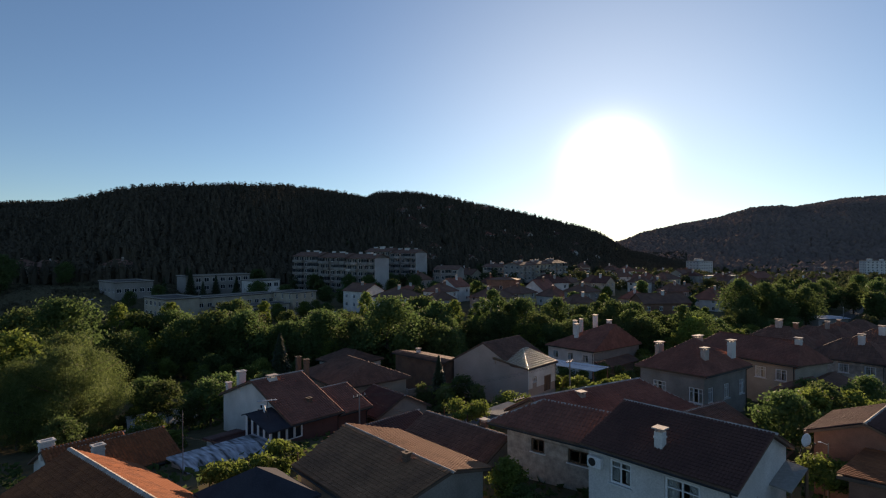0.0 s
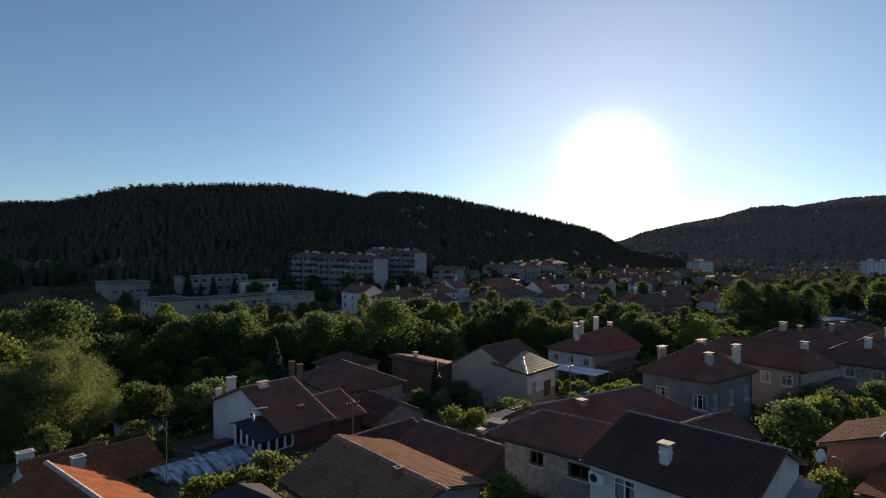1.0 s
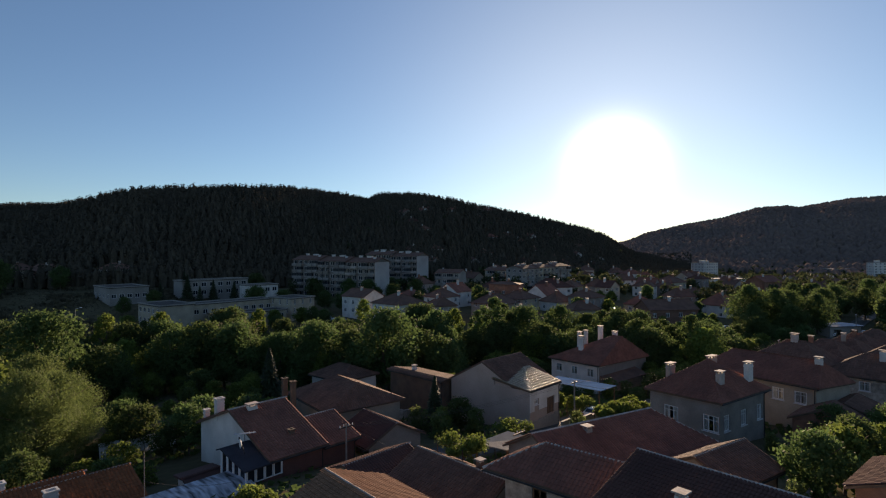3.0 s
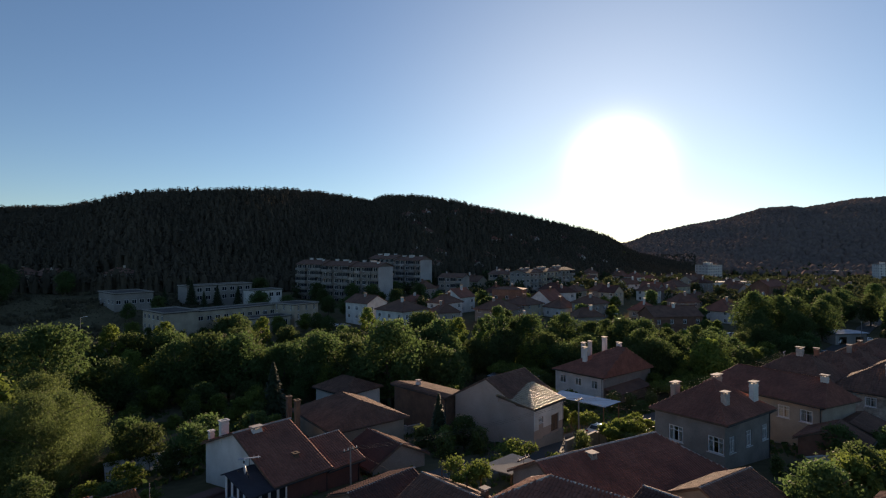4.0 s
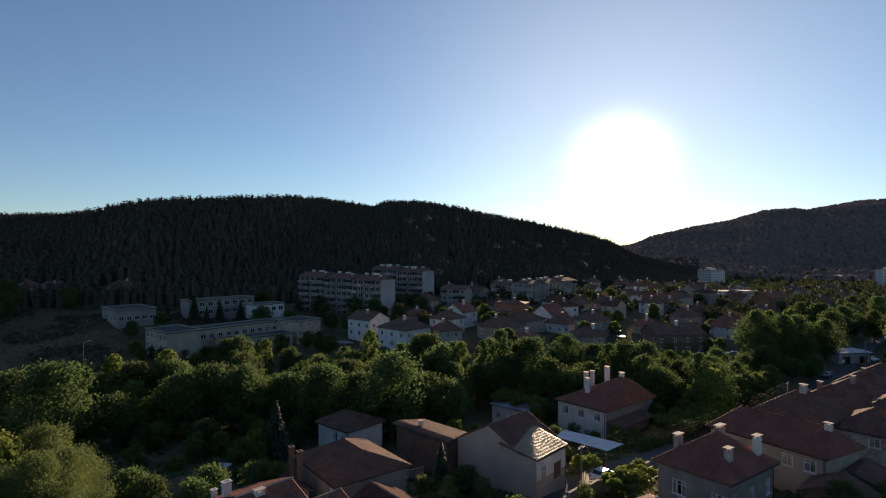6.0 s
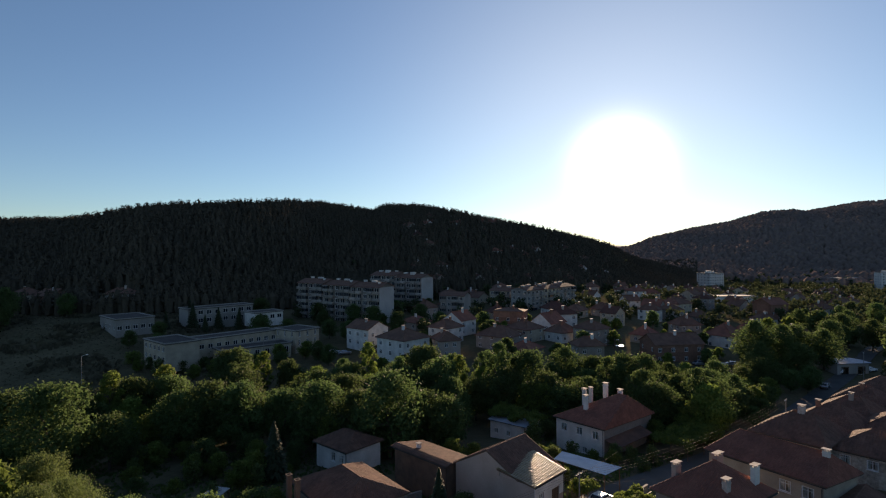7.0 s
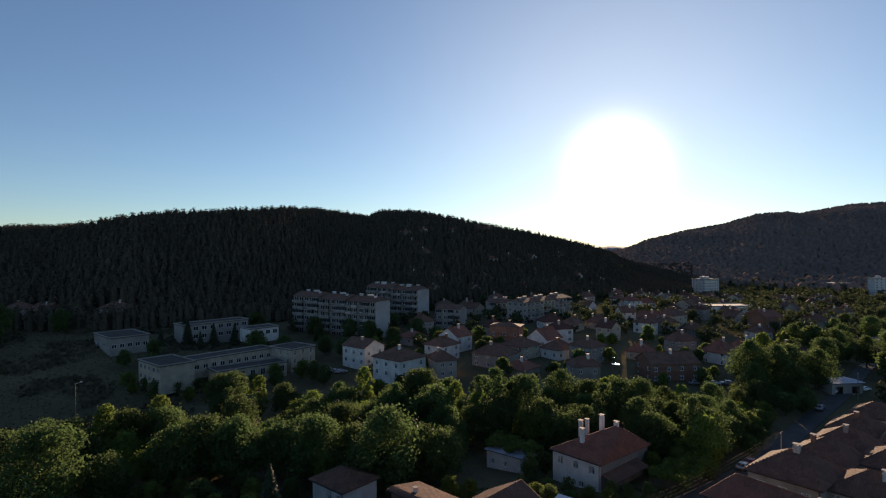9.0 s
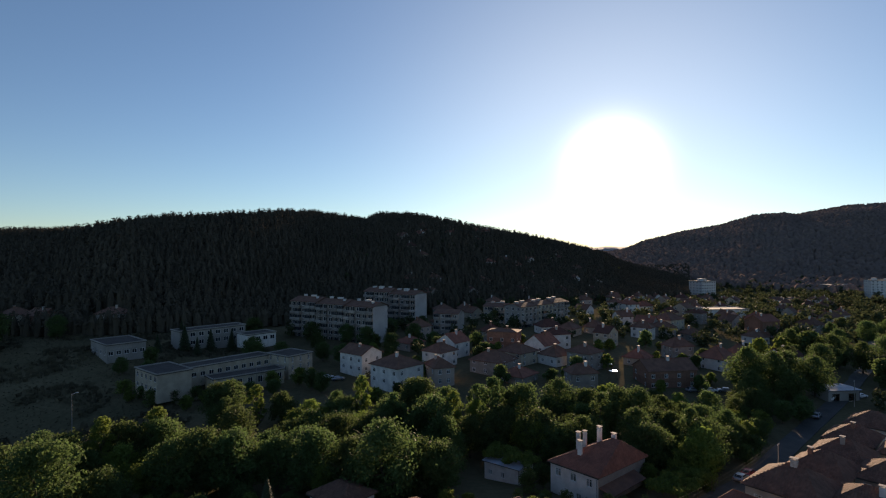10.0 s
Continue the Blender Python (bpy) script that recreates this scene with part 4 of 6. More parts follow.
COLOURS = dict(white="white plastered", cream="cream plastered", grey="grey rendered", brick="bare brick", pink="pinkish rendered")
TILES = dict(tile="red tiled", oldtile="weathered brown tiled", orange="orange tiled", darktile="dark tiled")
for k, (hx, hy, turn, long, half, he, hr, wall, roof, hz) in enumerate(spots):
    rows = []
    n = max(2, int(long / 3.4))
    for s in range(2 if he > 4.6 else 1):
        rows += row("f", n, long, 0.9 + 2.7 * s, 1.2, 1.35, 1.0)
        rows += row("l", 2, 2 * half, 0.9 + 2.7 * s, 1.1, 1.35, 1.4) + row("r", 2, 2 * half, 0.9 + 2.7 * s, 1.1, 1.35, 1.4)
    hip = half * 0.85 if k % 3 else 0
    house("house", f"{COLOURS[wall]} {'two-storey' if he > 4.6 else 'low'} house with a {TILES[roof]} {'hip' if hip else 'gable'} roof", hx, hy, turn, (long, half, half), (he, he, hr), roof, wall,
          hips=(hip, hip), z=hz, holes=rows, far=2 if hy > 215 else 1, group=TOWN, seed=100 + k, base=2.5,
          chimneys=[(rng.uniform(-2, 2), -0.9, he + 0.6, hr + rng.uniform(0.5, 1.1), 0.8, 0.6, rng.choice(("white", "brick", "mortar")))])

# ---- trees and woods ----


def leaf_cloud(rng, centres, radii, count, size, lean=0.35, flat=1.0, droop=0.0, long=1.0):
    """Small leaf blades scattered through clumps, thickest near each clump's skin."""
    centres, radii = np.array(centres), np.array(radii)
    pick = rng.choice(len(centres), count, p=radii**2 / (radii**2).sum())
    way = rng.normal(size=(count, 3))
    way /= np.linalg.norm(way, axis=1, keepdims=True)
    far = radii[pick] * rng.uniform(0.35, 1.0, count) ** 0.4 * (1 + 0.3 * rng.normal(size=count).clip(-1.2, 1.8))
    at = centres[pick] + way * far[:, None] * np.array((1, 1, flat))
    if droop:
        at[:, 2] -= droop * rng.uniform(0, 1, count) ** 2 * np.hypot(way[:, 0], way[:, 1])
    normal = way + lean * 2 * rng.normal(size=(count, 3))
    normal /= np.linalg.norm(normal, axis=1, keepdims=True)
    other = np.cross(normal, rng.normal(size=(count, 3)))
    if droop:
        other = np.array((0, 0, -1.0)) + 0.5 * rng.normal(size=(count, 3))
        other -= (other * normal).sum(1, keepdims=True) * normal
    other /= np.linalg.norm(other, axis=1, keepdims=True)
    third = np.cross(normal, other)
    s = size * rng.uniform(0.6, 1.35, (count, 1))
    a, b = other * s * long, third * s * 0.62
    bend = normal * s * 0.25
    v = np.stack([at + a - bend, at - a * 0.6 + b, at - a * 0.6 - b], 1).reshape(-1, 3)
    f = np.arange(count * 3).reshape(-1, 3)
    return v, f


def limbs(rng, height, spread, radius, bare=0.3, count=7):
    b = Build()
    p, r = Vector((0, 0, -0.4)), radius
    tips = []
    n = 5
    line = []
    for i in range(n):
        q = Vector((rng.normal() * 0.05 * height * (i > 0), rng.normal() * 0.05 * height * (i > 0), height * 0.72 * (i + 1) / n))
        r2 = radius * (1 - 0.8 * (i + 1) / n)
        b.tube(p, q, r, r2, 6)
        line.append((p, q, r2))
        p, r = q, r2
    for i in range(count):
        seg = line[min(n - 1, 1 + i % (n - 1))]
        s = seg[0].lerp(seg[1], rng.uniform(0.2, 0.9))
        w = 2.4 * i + rng.uniform(-0.4, 0.4)
        mid = s + Vector((math.cos(w) * spread * 0.4, math.sin(w) * spread * 0.4, height * 0.10))
        tip = s + Vector((math.cos(w) * spread * 0.8, math.sin(w) * spread * 0.8, height * rng.uniform(0.14, 0.28)))
        b.tube(s, mid, seg[2] * 0.7 + 0.02, seg[2] * 0.45 + 0.02, 4)
        b.tube(mid, tip, seg[2] * 0.45 + 0.02, 0.02, 3)
        tips.append(tip)
    return b, tips


def tree(name, label, height, width, leaves, size, mat, seed, clumps=16, low=0.22, droop=0.0, long=1.0, pointed=0.0, category="tree", lump=0.74):
    rng = np.random.default_rng(seed)
    leaves, size = int(leaves * 1.9), size * 0.7
    top = thing(name, pose(0, 0, -500), label, category, "trees of the valley")
    wood, tips = limbs(rng, height, width / 2, 0.028 * height, count=8)
    part("trunk", wood, M["bark"], top, smooth=True)
    centres, radii = [], []
    clumps = int(clumps * 1.9)
    for i in range(clumps):
        u = (i + 0.5) / clumps
        z = low + (1 - low) * u
        girth = math.sin(math.pi * min(1, (u * (0.86 - 0.25 * pointed) + 0.14))) ** (0.7 + pointed)
        w = i * 2.4 + rng.uniform(-0.5, 0.5)
        reach = width / 2 * girth * rng.uniform(0.25, 0.86)
        r = width * lump * rng.uniform(0.17, 0.31) * (0.55 + 0.45 * girth) * (1 - 0.35 * pointed)
        centres.append((math.cos(w) * reach, math.sin(w) * reach, min(z * height, height - r * 0.8)))
        radii.append(r)
    v, f = leaf_cloud(rng, centres, radii, leaves, size, droop=droop, long=long, flat=0.85)
    v[:, 2] = np.maximum(v[:, 2], 0.25)
    me = bpy.data.meshes.new("crown")
    me.from_pydata(v.tolist(), [], f.tolist())
    me.materials.append(M[mat])
    part("crown", me, None, top)
    return top


def spruce(height, width, seed):
    rng = np.random.default_rng(seed)
    top = thing("spruce_tree", pose(0, 0, -500), "dark narrow spruce standing among the houses", "tree", "trees of the valley")
    b = Build()
    b.tube((0, 0, -0.4), (0, 0, height * 0.96), 0.02 * height, 0.02, 7)
    part("trunk", b, M["bark"], top)
    n = 2600
    u = rng.uniform(0.03, 1, n) ** 0.8
    w = rng.uniform(0, 2 * math.pi, n)
    tier = 0.82 + 0.3 * np.abs(np.sin(u * 26))
    r = width / 2 * (1 - u) * tier * rng.uniform(0.45, 1.08, n) + 0.05
    at = np.stack([r * np.cos(w), r * np.sin(w), u * height - 0.12 * r], 1)
    out = np.stack([np.cos(w), np.sin(w), -0.45 + 0.3 * rng.normal(size=n)], 1)
    side = np.stack([-np.sin(w), np.cos(w), 0.25 * rng.normal(size=n)], 1)
    s = 0.045 * height * rng.uniform(0.6, 1.2, (n, 1)) * (1.1 - u[:, None] * 0.6)
    v = np.stack([at - out * s, at + side * s * 0.45, at + out * s, at - side * s * 0.45], 1).reshape(-1, 3)
    me = bpy.data.meshes.new("crown")
    me.from_pydata(v.tolist(), [], np.arange(4 * n).reshape(-1, 4).tolist())
    me.materials.append(M["needles"])
    part("crown", me, None, top)
    return top


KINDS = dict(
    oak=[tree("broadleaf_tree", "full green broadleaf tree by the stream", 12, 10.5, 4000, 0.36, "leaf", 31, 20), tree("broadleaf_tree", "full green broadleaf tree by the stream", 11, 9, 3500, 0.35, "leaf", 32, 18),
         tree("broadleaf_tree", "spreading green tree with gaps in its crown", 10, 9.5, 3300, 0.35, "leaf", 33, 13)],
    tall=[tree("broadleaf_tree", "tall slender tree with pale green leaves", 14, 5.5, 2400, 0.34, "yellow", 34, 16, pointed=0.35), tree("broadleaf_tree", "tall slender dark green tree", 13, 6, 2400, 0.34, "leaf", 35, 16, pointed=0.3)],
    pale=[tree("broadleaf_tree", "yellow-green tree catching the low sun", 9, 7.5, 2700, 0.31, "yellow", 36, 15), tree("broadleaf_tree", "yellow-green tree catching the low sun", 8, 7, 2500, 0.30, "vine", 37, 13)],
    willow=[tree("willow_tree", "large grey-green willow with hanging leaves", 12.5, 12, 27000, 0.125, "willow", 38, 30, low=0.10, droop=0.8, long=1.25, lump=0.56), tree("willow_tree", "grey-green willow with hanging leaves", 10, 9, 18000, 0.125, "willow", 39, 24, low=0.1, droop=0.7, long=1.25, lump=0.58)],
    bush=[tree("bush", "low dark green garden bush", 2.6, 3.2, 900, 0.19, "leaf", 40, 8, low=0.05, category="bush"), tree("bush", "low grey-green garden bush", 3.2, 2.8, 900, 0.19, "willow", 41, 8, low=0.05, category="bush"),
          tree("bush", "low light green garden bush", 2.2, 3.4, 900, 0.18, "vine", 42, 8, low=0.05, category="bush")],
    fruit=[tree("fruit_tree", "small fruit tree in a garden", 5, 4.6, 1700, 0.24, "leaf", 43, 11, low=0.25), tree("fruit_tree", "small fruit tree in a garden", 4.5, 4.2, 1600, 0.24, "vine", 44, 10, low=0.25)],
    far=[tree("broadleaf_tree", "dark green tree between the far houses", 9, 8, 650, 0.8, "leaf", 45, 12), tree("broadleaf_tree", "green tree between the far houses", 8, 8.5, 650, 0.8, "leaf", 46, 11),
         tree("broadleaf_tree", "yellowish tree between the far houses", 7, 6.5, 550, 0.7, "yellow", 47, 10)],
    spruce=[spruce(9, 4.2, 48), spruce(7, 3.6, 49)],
)
USED, PLANTED = set(), []
plant_rng = random.Random(5)


def plant(kind, x, y, scale=1.0, which=None, tall=1.0):
    kinds = KINDS[kind]
    ob = kinds[which if which is not None else plant_rng.randrange(len(kinds))]
    s = scale * plant_rng.uniform(0.92, 1.08)
    m = Matrix.LocRotScale((x, y, ground(x, y) - 0.15), Euler((0, 0, plant_rng.uniform(0, 6.28))), (s, s, s * tall))
    PLANTED.append((kind, x, y))
    if ob.name not in USED:
        USED.add(ob.name)
        ob.matrix_basis = m
        return ob
    ob2 = copy_thing(ob, Matrix.Identity(4))
    ob2.matrix_basis = m
    return ob2


# the two willows and the trees round them, where the gardens end
for kind, x, y, s in (("willow", -42.5, 61.5, 1.0), ("pale", -44.8, 56.5, 1.2), ("willow", -37.6, 53.8, 0.78), ("willow", -41.0, 52.6, 0.7), ("willow", -50.5, 58.0, 1.0), ("willow", -37.5, 57.5, 0.72), ("oak", -58, 83, 1.1), ("oak", -66, 86, 1.0), ("oak", -52, 88, 0.85),
                      ("tall", -56.5, 113, 0.95), ("oak", -42, 101, 0.95), ("oak", -36, 103, 0.85), ("pale", -45, 106, 1.1), ("oak", -30, 104, 0.8), ("tall", -66, 112, 0.75),
                      ("oak", -9.5, 96, 1.28), ("oak", -3.5, 101, 1.1), ("oak", -15.5, 100, 1.15), ("oak", -22, 104, 0.95), ("oak", -1.5, 126, 1.25), ("tall", 12, 134, 1.12), ("tall", 16, 136, 0.85),
                      ("oak", 30, 145, 1.1), ("oak", 36, 141, 0.9), ("oak", 42, 135, 1.15), ("oak", 48, 138, 0.9), ("oak", 1, 119, 1.0), ("oak", 13, 127, 1.0), ("oak", 22, 124, 1.05), ("oak", 29, 126, 0.9),
                      ("oak", 41, 112, 0.95), ("pale", 46.6, 108.0, 0.9), ("pale", 49.8, 108.8, 1.25), ("oak", 52, 113, 0.9), ("pale", 57, 121, 0.85), ("oak", 58, 128, 0.9), ("oak", 66, 131, 0.8), ("oak", 50, 124, 0.85),
                      ("oak", 86, 151, 0.55), ("oak", 90, 155, 0.6), ("fruit", 93, 147, 1.1), ("fruit", 88, 146, 1.2), ("fruit", 81, 153, 1.2), ("bush", 84, 147, 1.4), ("bush", 96, 152, 1.4), ("bush", -76, 159, 1.4), ("bush", -81, 156, 1.5), ("fruit", -88, 158, 0.8), ("bush", -71, 163, 1.5), ("bush", -93, 164, 1.6), ("oak", 92, 170, 1.25), ("oak", 99, 168, 1.3), ("oak", 106, 174, 1.3), ("oak", 112, 169, 1.1), ("oak", 88, 160, 0.95), ("oak", 98, 159, 0.9), ("willow", 84, 158, 0.7), ("oak", 82, 148, 0.7), ("oak", 96, 150, 0.6),
                      ("bush", 21, 96, 1.0), ("bush", 24, 94.5, 0.9), ("bush", 27.5, 93.5, 1.0), ("bush", 30, 93.5, 0.9), ("bush", 18, 99, 1.0), ("bush", 16, 104, 1.6), ("fruit", 19, 107, 1.0), ("fruit", 44, 106, 1.2), ("pale", 49.5, 107.0, 0.55), ("fruit", 38.5, 106, 1.1), ("bush", 48.5, 105, 1.6), ("pale", 53, 112.6, 0.8), ("fruit", 56, 116, 1.3), ("fruit", 61, 121, 1.3), ("oak", 66, 126, 0.55), ("fruit", 70, 130, 1.2), ("oak", 74, 133, 0.6), ("fruit", 78, 138, 1.3), ("bush", 64, 119.5, 1.6), ("bush", 69, 125, 1.6), ("pale", 72, 138, 0.7), ("oak", 66, 138, 0.7), ("oak", 60, 140, 0.75), ("oak", 76, 146, 0.7), ("pale", 58, 132, 0.8), ("oak", 70, 148, 0.75), ("pale", 63, 150, 0.75), ("spruce", -24.8, 83.0, 1.15), ("spruce", -20.5, 62.5, 0.55), ("spruce", -0.6, 67.6, 0.7), ("fruit", 2.2, 65.4, 0.8), ("fruit", 0.2, 63.4, 0.7), ("bush", 3.8, 64.0, 1.0), ("bush", -2.4, 64.6, 1.0),
                      ("spruce", -96, 208, 1.1), ("spruce", -88, 212, 1.25), ("spruce", -82, 217, 1.15), ("spruce", -90, 205, 1.0), ("spruce", -103, 202, 1.0), ("spruce", -100, 214, 1.1),
                      ("oak", -155, 190, 1.0), ("oak", -150, 180, 0.9), ("oak", -165, 205, 1.1), ("oak", -148, 214, 0.9), ("bush", -74, 171, 1.2), ("bush", -70, 175, 1.3), ("bush", -66, 180, 1.3), ("fruit", -62, 186, 0.8), ("bush", -58, 160, 1.3), ("bush", -63, 156, 1.4), ("bush", -79, 158, 1.3), ("bush", -86, 161, 1.3), ("fruit", -50, 166, 1.0), ("fruit", -45, 176, 1.2), ("fruit", -66, 158, 1.1), ("fruit", -60, 161, 1.2), ("fruit", -56, 164, 1.0), ("fruit", -70, 154, 1.0), ("fruit", -52, 172, 1.2), ("oak", -40, 172, 0.6), ("oak", -36, 168, 0.6), ("fruit", -92, 176, 1.2), ("fruit", -97, 186, 1.2), ("oak", -101, 176, 0.5), ("oak", -66, 196, 0.7), ("oak", -58, 202, 0.7), ("oak", -44, 205, 0.7), ("oak", -36, 200, 0.7), ("oak", -70, 206, 0.8), ("oak", -50, 222, 0.8), ("oak", -30, 222, 0.8), ("oak", -20, 214, 0.7), ("oak", -40, 232, 0.9), ("oak", -56, 238, 0.9), ("oak", -80, 236, 0.9), ("oak", -12, 236, 0.9), ("oak", -4, 228, 0.7), ("oak", -24, 255, 0.8), ("oak", -10, 262, 0.8)):
    plant(kind, x, y, s)
# the belt along the stream
for _ in range(400):
    x = plant_rng.uniform(-92, 62)
    y = plant_rng.uniform(97, 146) if x > -60 else plant_rng.uniform(88, 118)
    if len(USED) and plant_rng.random() < 0.62 or road_gap(x, y) < 6 or (16 < x < 44 and y < 117) or (3 < x < 21 and y < 119) or (x < -60 and y > 112):
        continue
    k = plant_rng.random()
    plant("oak" if k < 0.55 else "pale" if k < 0.68 else "tall" if k < 0.75 else "fruit" if k < 0.92 else "pale", x, y, plant_rng.uniform(0.75, 1.05))
# gardens and hedges between the houses
for _ in range(330):
    x, y = plant_rng.uniform(-70, 20), plant_rng.uniform(56, 97)
    if road_gap(x, y) < 4.5 or any(abs(x - a) < c and abs(y - b) < c for a, b, c in ((-15, 53, 9), (-11, 67.5, 8), (-7, 58, 6), (8, 73, 9), (-15.6, 91, 7), (-2, 78, 8), (-43, 61, 6))):
        continue
    if x > -20 and plant_rng.random() < 0.75 or plant_rng.random() < 0.3:
        continue
    plant(plant_rng.choice(("bush", "bush", "fruit")), x, y, plant_rng.uniform(0.6, 1.05))
for x, y, kind, s in ((-31, 52, "bush", 1), (-28, 50, "bush", 0.9), (-33, 47, "fruit", 0.8), (-24, 48.5, "bush", 0.8), (-30, 56, "bush", 1.1), (-26.5, 57, "fruit", 0.7), (-34, 60, "bush", 1), (-22, 60, "bush", 0.9),
                      (25.5, 41, "fruit", 1.0), (29, 43, "fruit", 1.1), (32, 46, "fruit", 1.05), (27, 37.5, "bush", 1.0), (22.5, 38, "bush", 0.9), (34, 42, "fruit", 0.9), (24.5, 34, "bush", 0.9), (36, 48, "fruit", 0.9),
                      (37, 40, "fruit", 0.9), (20.0, 33.8, "bush", 0.8), (19.3, 38.5, "bush", 0.8), (4.3, 41.5, "bush", 0.7), (3.8, 32.5, "fruit", 0.62), (4.6, 31.2, "bush", 0.7), (5.0, 30, "bush", 0.6), (31, 55, "bush", 0.6), (40, 60, "fruit", 0.8), (44, 57, "fruit", 0.9), (47, 63, "bush", 1),
                      (17, 96, "bush", 0.9), (13, 97, "bush", 1), (33, 92, "bush", 1), (16.5, 88, "fruit", 0.8), (20, 90, "bush", 1), (14, 84, "bush", 0.8), (12.5, 80, "fruit", 0.8), (26, 90, "fruit", 0.7), (30, 88, "bush", 0.9), (15, 91, "fruit", 0.8)):
    plant(kind, x, y, s)
# trees among the far houses and down the valley: the nearer ones singly, the rest as one mass
far_rng = np.random.default_rng(77)
mass_v, mass_n, singles = [], 0, 0
for _ in range(30000):
    if mass_n > 1500:
        break
    x, y = plant_rng.uniform(-75, 520), plant_rng.uniform(146, 760)
    if x > 0.8 * y + 20 or road_gap(x, y) < 6 or any(math.hypot(x - a, y - b) < c * 0.6 + 1.2 for a, b, c in taken) or (x < -28 and y < 232):
        continue
    if x > 0.62 * y and plant_rng.random() < 0.35:
        continue
    taken.append((x, y, 2.8))
    if y < 235 and singles < 70:
        singles += 1
        plant("far", x, y, plant_rng.uniform(0.6, 1.05) * (1.15 if x > 0.55 * y else 0.8))
        continue
    h = plant_rng.uniform(4.5, 8.5) * (1.2 if x > 0.55 * y else 0.9)
    k = 7
    c = np.stack([x + far_rng.normal(size=k) * h * 0.22, y + far_rng.normal(size=k) * h * 0.22, ground(x, y) + h * far_rng.uniform(0.22, 0.82, k)], 1)
    v, _f = leaf_cloud(far_rng, c, h * far_rng.uniform(0.14, 0.28, k), 150, 0.12 * h)
    mass_v.append(v)
    mass_n += 1
me = bpy.data.meshes.new("town_trees")
v = np.concatenate(mass_v)
me.from_pydata(v.tolist(), [], np.arange(len(v)).reshape(-1, 3).tolist())
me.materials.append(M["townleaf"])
tagged(part("town_trees", me, None), "green and yellowish trees between the far houses", "trees", kind="stuff")
for x, y in ((128, 190), (138, 200), (147, 196), (133, 212), (150, 215), (160, 225), (142, 228), (170, 240), (155, 245), (182, 262), (190, 250), (120, 196), (126, 205), (165, 208), (178, 222), (190, 232), (205, 250), (215, 270), (200, 280)):
    plant("oak", x, y, plant_rng.uniform(0.75, 1.05))


